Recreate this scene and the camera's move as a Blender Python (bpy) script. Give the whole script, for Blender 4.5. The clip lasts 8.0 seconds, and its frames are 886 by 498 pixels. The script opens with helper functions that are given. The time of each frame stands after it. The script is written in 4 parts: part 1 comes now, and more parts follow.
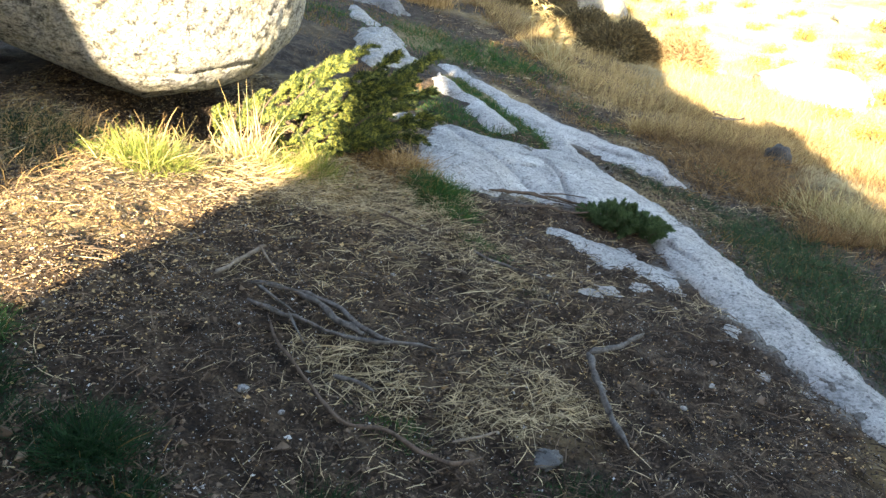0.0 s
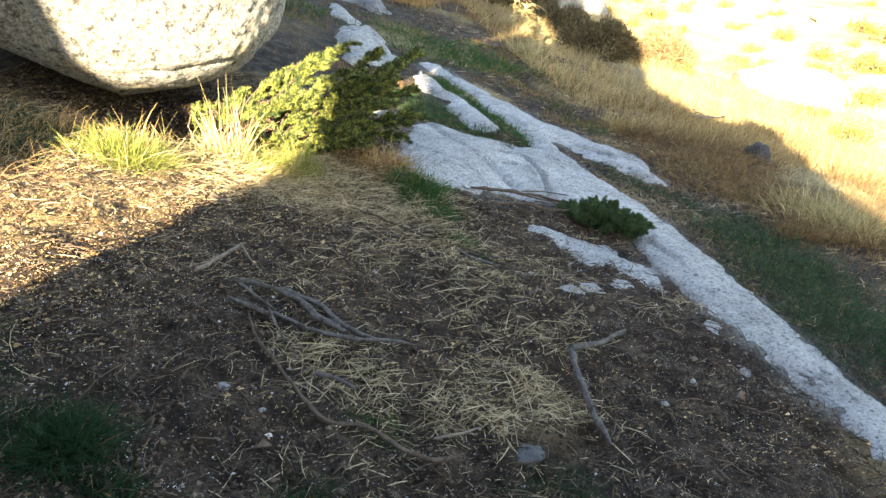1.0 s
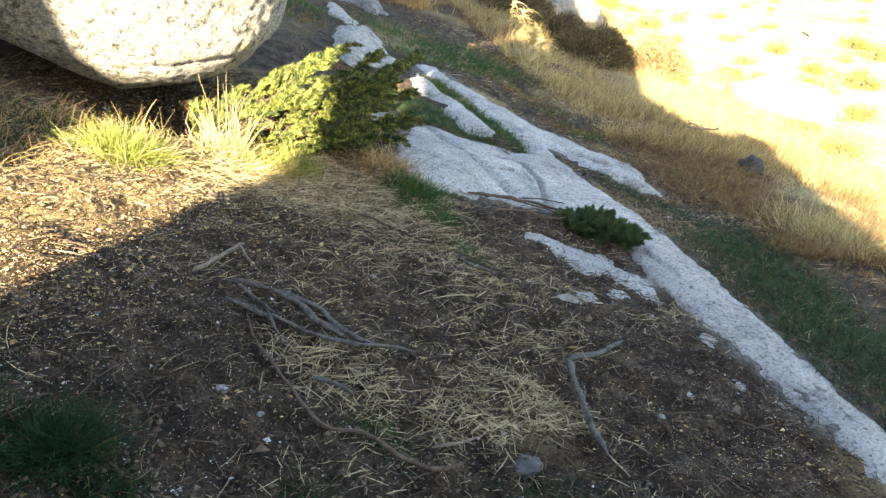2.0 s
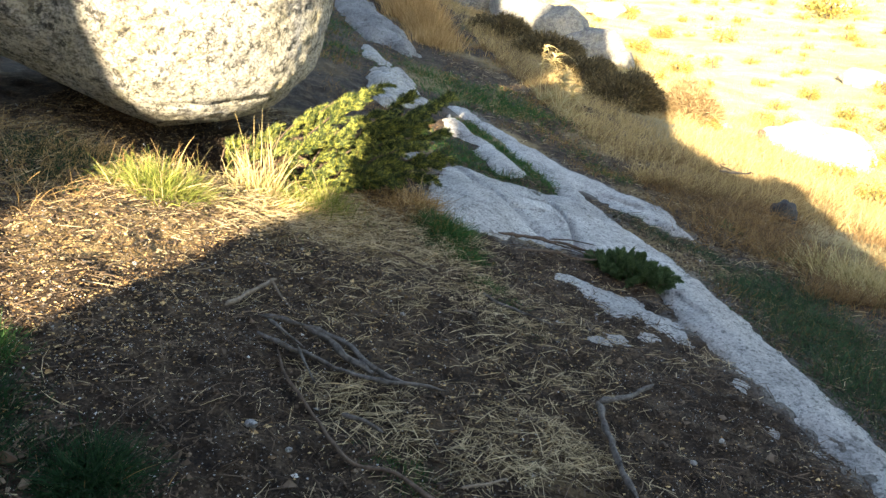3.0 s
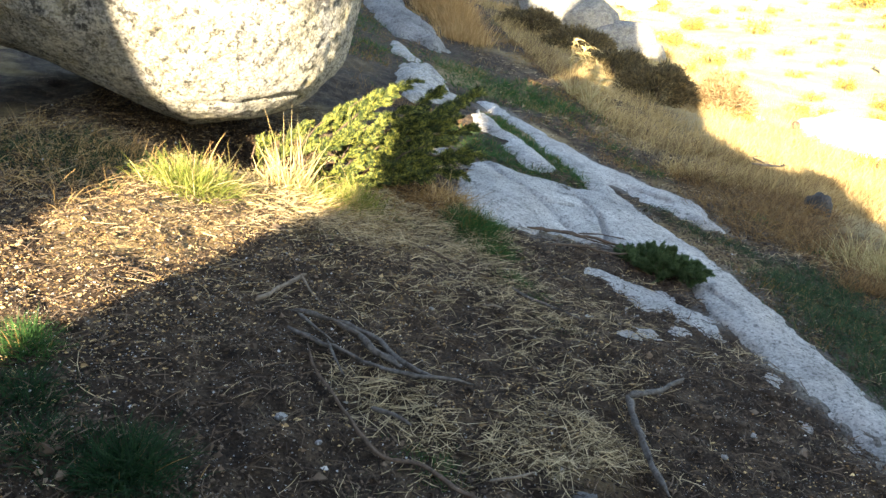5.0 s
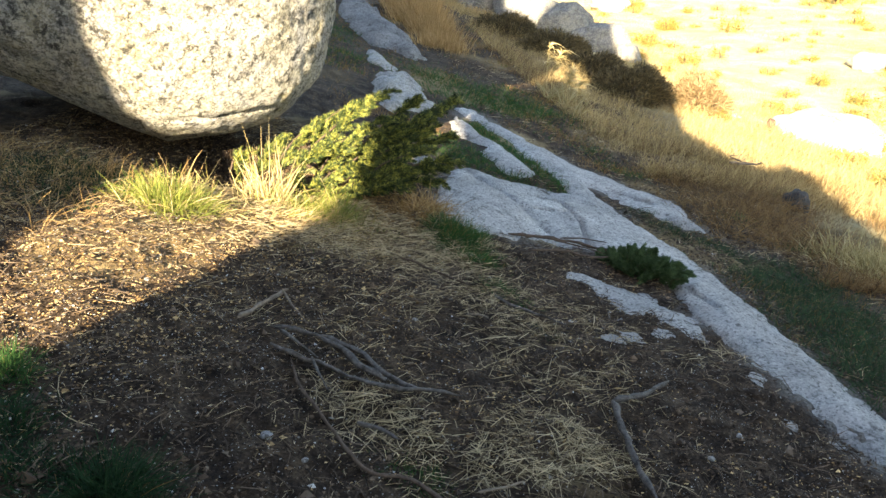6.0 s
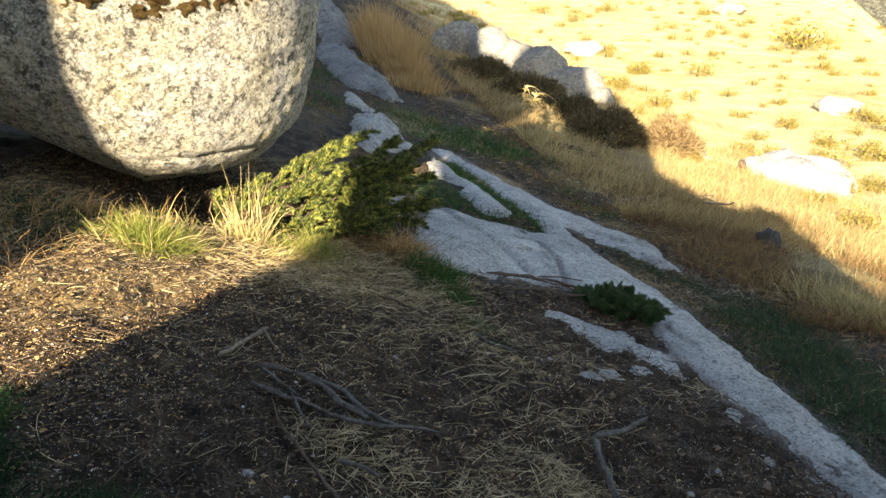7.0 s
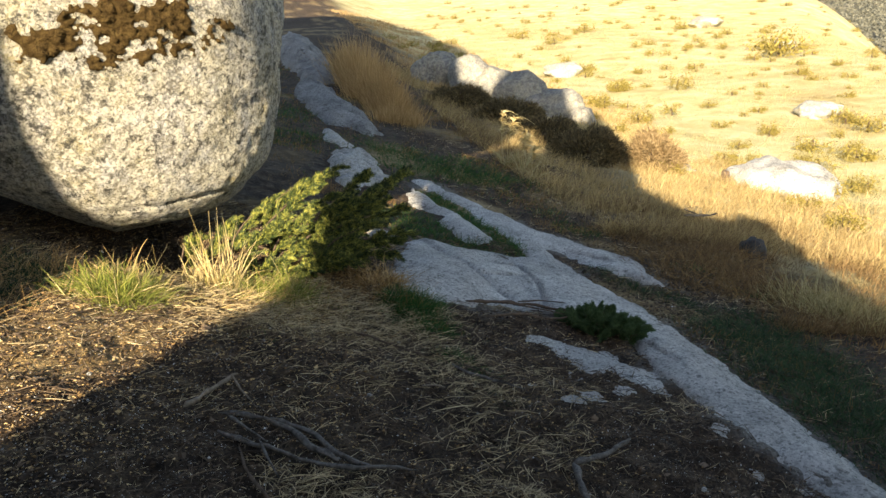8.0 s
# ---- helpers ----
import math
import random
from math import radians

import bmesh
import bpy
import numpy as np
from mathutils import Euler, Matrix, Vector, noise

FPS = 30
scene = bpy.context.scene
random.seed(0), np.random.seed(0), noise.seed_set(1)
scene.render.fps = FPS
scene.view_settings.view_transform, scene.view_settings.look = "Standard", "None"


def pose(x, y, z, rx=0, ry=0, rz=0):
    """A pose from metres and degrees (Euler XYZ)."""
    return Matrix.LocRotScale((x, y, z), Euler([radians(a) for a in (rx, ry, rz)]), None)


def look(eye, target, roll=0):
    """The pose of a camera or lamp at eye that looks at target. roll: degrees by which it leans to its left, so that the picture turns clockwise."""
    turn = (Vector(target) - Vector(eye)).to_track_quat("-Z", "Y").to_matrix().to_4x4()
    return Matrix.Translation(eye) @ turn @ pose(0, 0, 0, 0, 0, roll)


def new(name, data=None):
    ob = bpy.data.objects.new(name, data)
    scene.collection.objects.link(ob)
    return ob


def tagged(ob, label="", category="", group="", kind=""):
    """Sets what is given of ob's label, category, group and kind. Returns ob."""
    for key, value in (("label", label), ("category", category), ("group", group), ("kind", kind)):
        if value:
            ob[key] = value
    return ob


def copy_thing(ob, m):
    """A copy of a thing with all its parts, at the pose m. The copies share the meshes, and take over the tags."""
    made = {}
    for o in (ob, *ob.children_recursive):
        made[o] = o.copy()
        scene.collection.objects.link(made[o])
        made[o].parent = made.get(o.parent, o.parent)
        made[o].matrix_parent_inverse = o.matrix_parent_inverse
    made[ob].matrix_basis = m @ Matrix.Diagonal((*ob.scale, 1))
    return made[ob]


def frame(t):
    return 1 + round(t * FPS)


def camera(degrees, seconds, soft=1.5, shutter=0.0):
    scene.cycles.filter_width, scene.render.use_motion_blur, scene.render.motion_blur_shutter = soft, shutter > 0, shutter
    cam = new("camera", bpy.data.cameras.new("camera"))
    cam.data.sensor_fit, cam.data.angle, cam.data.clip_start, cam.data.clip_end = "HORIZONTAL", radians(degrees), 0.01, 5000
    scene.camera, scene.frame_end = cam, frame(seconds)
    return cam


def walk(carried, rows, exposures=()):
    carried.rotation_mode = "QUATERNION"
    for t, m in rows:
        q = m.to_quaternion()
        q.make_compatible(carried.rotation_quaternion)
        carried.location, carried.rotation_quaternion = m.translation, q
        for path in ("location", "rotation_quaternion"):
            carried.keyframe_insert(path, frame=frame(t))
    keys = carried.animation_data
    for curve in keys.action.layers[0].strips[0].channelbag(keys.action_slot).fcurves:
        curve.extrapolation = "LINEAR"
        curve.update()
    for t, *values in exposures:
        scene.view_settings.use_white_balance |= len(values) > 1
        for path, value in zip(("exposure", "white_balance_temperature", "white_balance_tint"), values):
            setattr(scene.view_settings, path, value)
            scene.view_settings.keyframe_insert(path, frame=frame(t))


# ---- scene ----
# ---------------------------------------------------------------- camera
cam = camera(55.0, 8.0, soft=1.5)
PATH = [
    (0.0, -0.007, -0.039, 1.627, 64.935, 0.035, -0.014),
    (0.5, -0.009, -0.042, 1.620, 64.926, 0.600, -1.296),
    (1.0, -0.005, -0.037, 1.615, 64.913, -0.285, -1.191),
    (2.5, -0.071, -0.013, 1.627, 65.208, -2.846, -0.845),
    (3.0, -0.063, -0.025, 1.621, 67.650, -2.320, 0.830),
    (3.5, -0.069, -0.018, 1.619, 67.142, -2.022, 1.805),
    (4.0, -0.074, -0.018, 1.633, 66.759, -2.162, 2.410),
    (5.5, -0.046, -0.039, 1.615, 67.585, -0.591, 2.097),
    (6.0, -0.048, -0.024, 1.635, 67.715, 0.024, 0.857),
    (6.5, -0.039, -0.050, 1.625, 70.370, 0.515, -0.112),
    (7.0, -0.063, -0.055, 1.635, 70.472, -0.419, -0.705),
    (7.5, -0.062, -0.042, 1.636, 71.344, -0.871, -0.860),
    (8.0, 0.050, -0.011, 1.624, 72.395, 3.194, -2.175),
]
walk(cam, [(q[0], pose(*q[1:])) for q in PATH],
     exposures=[(t, e, 7100, 11) for t, e in ((0.0, 3.06), (1.0, 3.10), (2.5, 3.10), (3.0, 2.62), (4.0, 2.82), (5.5, 2.84), (6.0, 2.56), (6.5, 2.05), (7.2, 2.0), (8.0, 1.65))])

# ---------------------------------------------------------------- daylight
SUN_AZ, SUN_EL = radians(13.0), radians(22.0)     # the low sun stands behind the walker; its light runs ahead and a little to the right
SUN_WAY = Vector((math.sin(SUN_AZ) * math.cos(SUN_EL), math.cos(SUN_AZ) * math.cos(SUN_EL), -math.sin(SUN_EL)))
sun = new("sun", bpy.data.lights.new("sun", "SUN"))
sun.data.energy, sun.data.angle, sun.data.color = 5.0, radians(0.55), (1.0, 0.88, 0.66)
sun.matrix_world = look((0, 0, 30), Vector((0, 0, 30)) + SUN_WAY)
world = bpy.data.worlds.new("sky")
scene.world = world
world.use_nodes = True
wn = world.node_tree.nodes
sky = wn.new("ShaderNodeTexSky")
sky.sky_type, sky.sun_disc = "NISHITA", False
sky.sun_elevation, sky.sun_rotation = SUN_EL, math.pi + SUN_AZ
world.node_tree.links.new(sky.outputs[0], wn["Background"].inputs[0])
wn["Background"].inputs[1].default_value = 0.082


# ---------------------------------------------------------------- materials
def graph(name, rough=0.9, spec=0.3):
    m = bpy.data.materials.new(name)
    m.use_nodes = True
    nodes, links = m.node_tree.nodes, m.node_tree.links
    b = nodes["Principled BSDF"]
    b.inputs["Roughness"].default_value = rough
    b.inputs["Specular IOR Level"].default_value = spec
    co = nodes.new("ShaderNodeTexCoord").outputs["Object"]
    return m, nodes, links, b, co


def fractal(g, scale, detail=5.0, rough=0.6, stretch=None):
    m, nodes, links, b, co = g
    n = nodes.new("ShaderNodeTexNoise")
    n.inputs["Scale"].default_value, n.inputs["Detail"].default_value, n.inputs["Roughness"].default_value = scale, detail, rough
    if stretch:
        mp = nodes.new("ShaderNodeMapping")
        mp.inputs["Scale"].default_value = stretch
        links.new(co, mp.inputs["Vector"])
        co = mp.outputs[0]
    links.new(co, n.inputs["Vector"])
    return n.outputs["Fac"]


def cells(g, scale, out="Distance"):
    m, nodes, links, b, co = g
    n = nodes.new("ShaderNodeTexVoronoi")
    n.inputs["Scale"].default_value = scale
    links.new(co, n.inputs["Vector"])
    return n.outputs[out]


def ramp(g, fac, stops):
    m, nodes, links, b, co = g
    r = nodes.new("ShaderNodeValToRGB")
    e = r.color_ramp.elements
    while len(e) < len(stops):
        e.new(0.5)
    for k, (p, c) in zip(e, stops):
        k.position, k.color = p, (c, c, c, 1) if isinstance(c, (int, float)) else (*c, 1)
    links.new(fac, r.inputs[0])
    return r.outputs[0]


def mix(g, fac, a, c, kind="MIX"):
    m, nodes, links, b, co = g
    n = nodes.new("ShaderNodeMix")
    n.data_type, n.blend_type = "RGBA", kind
    for sock, v in ((n.inputs[0], fac), (n.inputs[6], a), (n.inputs[7], c)):
        if isinstance(v, (int, float)):
            sock.default_value = v
        elif isinstance(v, tuple):
            sock.default_value = (*v, 1)
        else:
            links.new(v, sock)
    return n.outputs[2]


def bump(g, height, strength, dist, under=None):
    m, nodes, links, b, co = g
    n = nodes.new("ShaderNodeBump")
    n.inputs["Strength"].default_value, n.inputs["Distance"].default_value = strength, dist
    links.new(height, n.inputs["Height"])
    if under:
        links.new(under, n.inputs["Normal"])
    return n.outputs[0]


def finish(g, colour, normal=None):
    m, nodes, links, b, co = g
    links.new(colour, b.inputs["Base Color"])
    if normal:
        links.new(normal, b.inputs["Normal"])
    return m


def attribute(g, name):
    n = g[1].new("ShaderNodeAttribute")
    n.attribute_name = name
    return n.outputs["Fac"]


def ground_material():
    g = graph("soil", 0.95, 0.2)
    soil = ramp(g, fractal(g, 9, 8, 0.7), [(0.3, (0.014, 0.009, 0.006)), (0.5, (0.056, 0.038, 0.025)), (0.7, (0.16, 0.115, 0.075))])
    soil = mix(g, 0.85, soil, ramp(g, fractal(g, 75, 6, 0.75), [(0.36, 0.35), (0.5, 0.95), (0.64, 1.7)]), "MULTIPLY")
    grit = ramp(g, cells(g, 70), [(0.05, 1.0), (0.22, 0.0)])
    few = ramp(g, fractal(g, 38, 2), [(0.52, 0.0), (0.6, 1.0)])
    soil = mix(g, mix(g, 1.0, grit, few, "MULTIPLY"), soil, (0.33, 0.29, 0.25))
    gravel = ramp(g, cells(g, 90, "Color"), [(0.2, (0.12, 0.11, 0.10)), (0.8, (0.30, 0.28, 0.25))])
    near = mix(g, attribute(g, "gravel"), soil, gravel)
    straw = ramp(g, fractal(g, 6, 8, 0.75), [(0.3, (0.11, 0.075, 0.036)), (0.5, (0.31, 0.22, 0.105)), (0.7, (0.50, 0.38, 0.19))])
    # this mask also holds the paler sun strip painted into the soil
    near = mix(g, attribute(g, "straw"), near, straw)
    field = ramp(g, fractal(g, 0.9, 10, 0.72), [(0.30, (0.42, 0.35, 0.15)), (0.45, (0.58, 0.50, 0.25)), (0.58, (0.70, 0.62, 0.36)), (0.72, (0.80, 0.73, 0.48))])
    green = ramp(g, fractal(g, 0.35, 6, 0.7), [(0.56, 0.0), (0.70, 1.0)])
    field = mix(g, green, field, (0.30, 0.22, 0.07))
    rusty = ramp(g, fractal(g, 0.11, 7, 0.75), [(0.46, 0.0), (0.66, 0.6)])
    field = mix(g, rusty, field, (0.50, 0.33, 0.14))
    near = mix(g, attribute(g, "meadow"), near, field)
    # far valley ground, greyed and paled in its colour to stand for haze
    wood = ramp(g, fractal(g, 0.06, 6, 0.7), [(0.38, (0.12, 0.12, 0.11)), (0.52, (0.20, 0.19, 0.15)), (0.62, (0.42, 0.37, 0.26))])
    near = mix(g, attribute(g, "far"), near, wood)
    n1 = bump(g, fractal(g, 60, 6, 0.7), 1.0, 0.03)
    return finish(g, near, bump(g, grit, 0.4, 0.01, n1))


def granite(name, light=1.0, lichen=0.0, dark=0.3, relief=0.7):
    g = graph(name, 0.85, 0.3)
    base = ramp(g, fractal(g, 2.2, 8, 0.65), [(0.3, (0.30 * light, 0.29 * light, 0.28 * light)), (0.55, (0.50 * light, 0.49 * light, 0.47 * light)), (0.75, (0.66 * light, 0.65 * light, 0.62 * light))])
    spots = ramp(g, cells(g, 85, "Color"), [(0.1, 0.3), (0.32, 0.8), (0.9, 1.15)])
    base = mix(g, 0.85, base, spots, "MULTIPLY")
    mica = ramp(g, fractal(g, 110, 3, 0.7), [(0.36, 0.3), (0.44, 1.0)])
    base = mix(g, 0.75, base, mica, "MULTIPLY")
    stain = ramp(g, fractal(g, 7, 9, 0.78), [(0.54, 0.0), (0.64, 1.0)])
    base = mix(g, mix(g, 1.0, stain, (dark, dark, dark), "MULTIPLY"), base, (0.06, 0.055, 0.05))
    if lichen:
        spread = ramp(g, fractal(g, 3.3, 8, 0.75), [(0.44, 0.0), (0.62, lichen * 0.65)])
        base = mix(g, spread, base, (0.55, 0.45, 0.18))
        pale = ramp(g, fractal(g, 13, 8, 0.8), [(0.48, 0.0), (0.56, lichen)])
        base = mix(g, pale, base, (0.74, 0.70, 0.58))
        grey = ramp(g, fractal(g, 28, 8, 0.8), [(0.51, 0.0), (0.57, 0.95 * lichen)])
        base = mix(g, grey, base, (0.23, 0.21, 0.165))
        fine = ramp(g, cells(g, 120, "Color"), [(0.22, 0.6 * lichen), (0.34, 0.0)])
        base = mix(g, fine, base, (0.11, 0.10, 0.08))
        flake = ramp(g, cells(g, 85, "Color"), [(0.70, 0.0), (0.76, 0.6 * lichen)])
        base = mix(g, flake, base, (0.84, 0.80, 0.70))
        black = ramp(g, fractal(g, 17, 10, 0.85), [(0.53, 0.0), (0.57, lichen)])
        base = mix(g, black, base, (0.05, 0.048, 0.042))
    n1 = bump(g, fractal(g, 26, 8, 0.75), min(1.0, relief), 0.02 * relief / 0.7)
    return finish(g, base, bump(g, spots, 0.35, 0.008, n1))


def blade_material(name, low, high, lucent=0.25):
    g = graph(name, 0.7, 0.25)
    m, nodes, links, b, co = g
    isle = nodes.new("ShaderNodeNewGeometry").outputs["Random Per Island"]
    c = ramp(g, isle, [(0.0, low), (1.0, high)])
    c = mix(g, 0.5, c, ramp(g, fractal(g, 30, 3), [(0.3, 0.6), (0.7, 1.15)]), "MULTIPLY")
    links.new(c, b.inputs["Base Color"])
    tr = nodes.new("ShaderNodeBsdfTranslucent")
    links.new(c, tr.inputs["Color"])
    ms = nodes.new("ShaderNodeMixShader")
    ms.inputs[0].default_value = lucent
    links.new(b.outputs[0], ms.inputs[1])
    links.new(tr.outputs[0], ms.inputs[2])
    links.new(ms.outputs[0], nodes["Material Output"].inputs[0])
    return m


def needle_material(name, deep, middle, tip):
    g = graph(name, 0.6, 0.3)
    isle = g[1].new("ShaderNodeNewGeometry").outputs["Random Per Island"]
    clump = ramp(g, fractal(g, 26, 5, 0.7), [(0.34, 0.0), (0.66, 1.0)])
    c = ramp(g, mix(g, 0.5, clump, isle), [(0.18, deep), (0.52, middle), (0.85, tip)])
    return finish(g, c)


def bark_material(name, a, c):
    g = graph(name, 0.9, 0.2)
    col = ramp(g, fractal(g, 34, 8, 0.8), [(0.36, a), (0.64, c)])
    return finish(g, col, bump(g, fractal(g, 90, 5, 0.7), 0.7, 0.006))


def speck_material(name, stops):
    g = graph(name, 0.85, 0.3)
    isle = g[1].new("ShaderNodeNewGeometry").outputs["Random Per Island"]
    c = ramp(g, isle, stops)
    return finish(g, mix(g, 0.5, c, ramp(g, fractal(g, 120, 4), [(0.3, 0.65), (0.7, 1.1)]), "MULTIPLY"))


SOIL = ground_material()
SLAB = granite("pale_granite", 1.24, 0.0, 0.55, 1.4)
# darkened granite: the far boulder's shade is put into its colour
SHADED_ROCK = granite("shaded_granite", 0.36, 0.3, 0.9)
RIDGE = granite("ridge_granite", 0.62, 0.0, 1.0, 1.4)
GREY = granite("grey_granite", 0.8, 0.2, 0.8)
BOULDER = granite("lichened_granite", 1.22, 0.9, 0.8, 2.1)
FAR_ROCK = granite("far_granite", 0.5, 0.25, 0.8)
MOSS = finish(*(lambda g: (g, ramp(g, fractal(g, 40, 6, 0.75), [(0.3, (0.035, 0.021, 0.009)), (0.55, (0.095, 0.062, 0.024)), (0.75, (0.17, 0.12, 0.045))]), bump(g, fractal(g, 120, 5), 1.0, 0.02)))(graph("brown_moss", 1.0, 0.1)))
GREEN = blade_material("green_grass", (0.020, 0.072, 0.018), (0.07, 0.155, 0.038))
BANK = blade_material("bank_grass", (0.018, 0.046, 0.020), (0.07, 0.12, 0.05))
# dark green grass, its colour lowered further to carry the shade it stands in
SHADE_DARKGREEN = blade_material("shade_dark_green_grass", (0.008, 0.028, 0.011), (0.028, 0.075, 0.024))
LIME = blade_material("lime_grass", (0.08, 0.13, 0.024), (0.40, 0.40, 0.09))
DRY = blade_material("dry_grass", (0.44, 0.33, 0.13), (0.84, 0.69, 0.37))
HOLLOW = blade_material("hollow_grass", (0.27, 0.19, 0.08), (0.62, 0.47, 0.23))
TAWNY = blade_material("tawny_grass", (0.33, 0.20, 0.08), (0.66, 0.46, 0.22))
RUSSET = blade_material("russet_grass", (0.20, 0.11, 0.04), (0.42, 0.26, 0.10))
# darker copy of the dry grass; the hollow's shade is put into it
SHADE_BROWN = blade_material("shade_brown_grass", (0.10, 0.062, 0.028), (0.34, 0.22, 0.10))
FIELD = blade_material("field_grass", (0.30, 0.245, 0.105), (0.60, 0.51, 0.27))
STRAW = blade_material("straw", (0.13, 0.085, 0.038), (0.88, 0.71, 0.43), 0.1)
NEEDLE = needle_material("juniper_needles", (0.005, 0.014, 0.006), (0.056, 0.082, 0.020), (0.40, 0.38, 0.08))
NEEDLE_DARK = blade_material("dwarf_juniper_needles", (0.030, 0.066, 0.028), (0.14, 0.22, 0.085), 0.15)
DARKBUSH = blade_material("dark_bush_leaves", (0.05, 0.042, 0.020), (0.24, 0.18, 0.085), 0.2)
TANBUSH = blade_material("tan_bush_leaves", (0.20, 0.13, 0.06), (0.42, 0.31, 0.17), 0.2)
SHRUB = blade_material("shrub_leaves", (0.16, 0.125, 0.03), (0.42, 0.34, 0.09), 0.25)
# leaf colours lightened to grey: distance haze painted in
HAZED_WOODS = blade_material("hazed_wood_leaves", (0.09, 0.095, 0.085), (0.20, 0.195, 0.15), 0.1)
BARK = bark_material("weathered_wood", (0.030, 0.026, 0.023), (0.19, 0.17, 0.15))
ROOT = bark_material("root_wood", (0.05, 0.036, 0.027), (0.17, 0.12, 0.085))
STICK = bark_material("bleached_wood", (0.11, 0.085, 0.065), (0.30, 0.24, 0.18))
GRIT = speck_material("grit", [(0.0, (0.14, 0.125, 0.11)), (0.6, (0.34, 0.32, 0.29)), (1.0, (0.72, 0.70, 0.66))])
BUFF = granite("buff_granite", 0.85, 0.35, 0.6)
LEAF = speck_material("leaf_bits", [(0.0, (0.04, 0.027, 0.016)), (0.55, (0.30, 0.18, 0.075)), (1.0, (0.80, 0.57, 0.27))])
FLAKE = speck_material("leaf_litter", [(0.0, (0.018, 0.011, 0.007)), (0.6, (0.098, 0.066, 0.043)), (1.0, (0.23, 0.165, 0.11))])

# ---------------------------------------------------------------- shapes
rng = np.random.default_rng(7)
LATTICE = rng.random((256, 256))


def wave(x, y, seed=0):
    """Smooth noise of a plan, -1 to 1."""
    x, y = np.asarray(x, float) + 17.3 * seed, np.asarray(y, float) + 41.7 * seed
    i, j = np.floor(x).astype(int), np.floor(y).astype(int)
    u, v = x - i, y - j
    u, v = u * u * (3 - 2 * u), v * v * (3 - 2 * v)
    a = LATTICE[i & 255, j & 255] * (1 - u) + LATTICE[(i + 1) & 255, j & 255] * u
    c = LATTICE[i & 255, (j + 1) & 255] * (1 - u) + LATTICE[(i + 1) & 255, (j + 1) & 255] * u
    return 2 * (a * (1 - v) + c * v) - 1


def waves(x, y, scale, octaves=4, seed=0, gain=0.5):
    return sum(gain ** k * wave(x * scale * 2 ** k, y * scale * 2 ** k, seed + k) for k in range(octaves))


def sstep(a, b, v):
    t = np.clip((v - a) / (b - a), 0, 1)
    return t * t * (3 - 2 * t)


def crest(x, y):
    """Metres past the brow of the mound, towards the valley."""
    return x - (2.2 - 0.145 * (y - 4))


def lie(x, y):
    """The smooth height of the land."""
    near = 0.12 - 0.6 * np.tanh(x / 2.4) + 0.10 * sstep(0.3, 2.0, -x) * sstep(1.5, 3.0, y) - 0.85 * np.tanh(np.maximum(y - 2.5, 0) / 10)
    near = near - 0.22 * np.exp(-((x + 1.40) ** 2 / 0.16 + (y - 4.45) ** 2 / 0.14))       # the hollow under the great boulder
    r = np.hypot(x, y)
    meadow = -1.9 - 0.35 * np.sin(x * 0.11 + 1) * np.sin(y * 0.09) * sstep(12, 40, r) - 0.06 * np.maximum(x - 0.35 * y - 6, 0) * sstep(20, 60, r)
    return near + (meadow - near) * sstep(-0.3, 7, crest(x, y)) * sstep(1, 5, y + x)


def land(x, y):
    """The height of the land with its small relief."""
    r = np.hypot(x, y)
    far = sstep(150, 420, r)
    z = lie(x, y) + 0.03 * waves(x, y, 1.6, 3) + 0.017 * waves(x, y, 11, 3, 5)
    z = z + sstep(8, 30, r) * 0.10 * waves(x, y, 0.16, 3, 9)
    fall = sstep(-3, 34, x - 20.4 - 0.33 * (y - 35) + 2 * waves(x, y, 0.06, 2, 33)) * sstep(0, 20, y)      # the side valley
    z = z - 40 * fall + 8 * sstep(50, 170, r) * sstep(14, -8, x - 20.4 - 0.33 * (y - 35)) * sstep(0, 20, y)        # the meadow climbs to a far rise
    return z * (1 - far) + far * (-32 + 90 * sstep(500, 2600, r) + 9 * waves(x, y, 0.004, 3, 3))


def mesh_of(name, verts, faces, material, smooth=True):
    me = bpy.data.meshes.new(name)
    if isinstance(faces, np.ndarray):
        k = faces.shape[1]
        me.vertices.add(len(verts))
        me.vertices.foreach_set("co", np.asarray(verts, np.float32).ravel())
        me.loops.add(faces.size)
        me.loops.foreach_set("vertex_index", faces.astype(np.int32).ravel())
        me.polygons.add(len(faces))
        me.polygons.foreach_set("loop_start", np.arange(0, faces.size, k, dtype=np.int32))
        me.polygons.foreach_set("loop_total", np.full(len(faces), k, np.int32))
        me.update(calc_edges=True)
        me.validate()
    else:
        me.from_pydata([tuple(v) for v in verts], [], faces)
    me.polygons.foreach_set("use_smooth", np.full(len(me.polygons), smooth))
    me.materials.append(material)
    return me


def part(name, verts, faces, material, parent=None, label="", smooth=True):
    ob = new(name, mesh_of(name, verts, faces, material, smooth))
    if parent:
        ob.parent = parent
    if label:
        ob["label"] = label
    return ob


def thing(name, place, label, category, group="", kind=""):
    ob = new(name)
    ob.empty_display_size = 0.1
    ob.location = place
    return tagged(ob, label, category, group, kind)


def unit(v):
    return v / (np.linalg.norm(v, axis=-1, keepdims=True) + 1e-9)


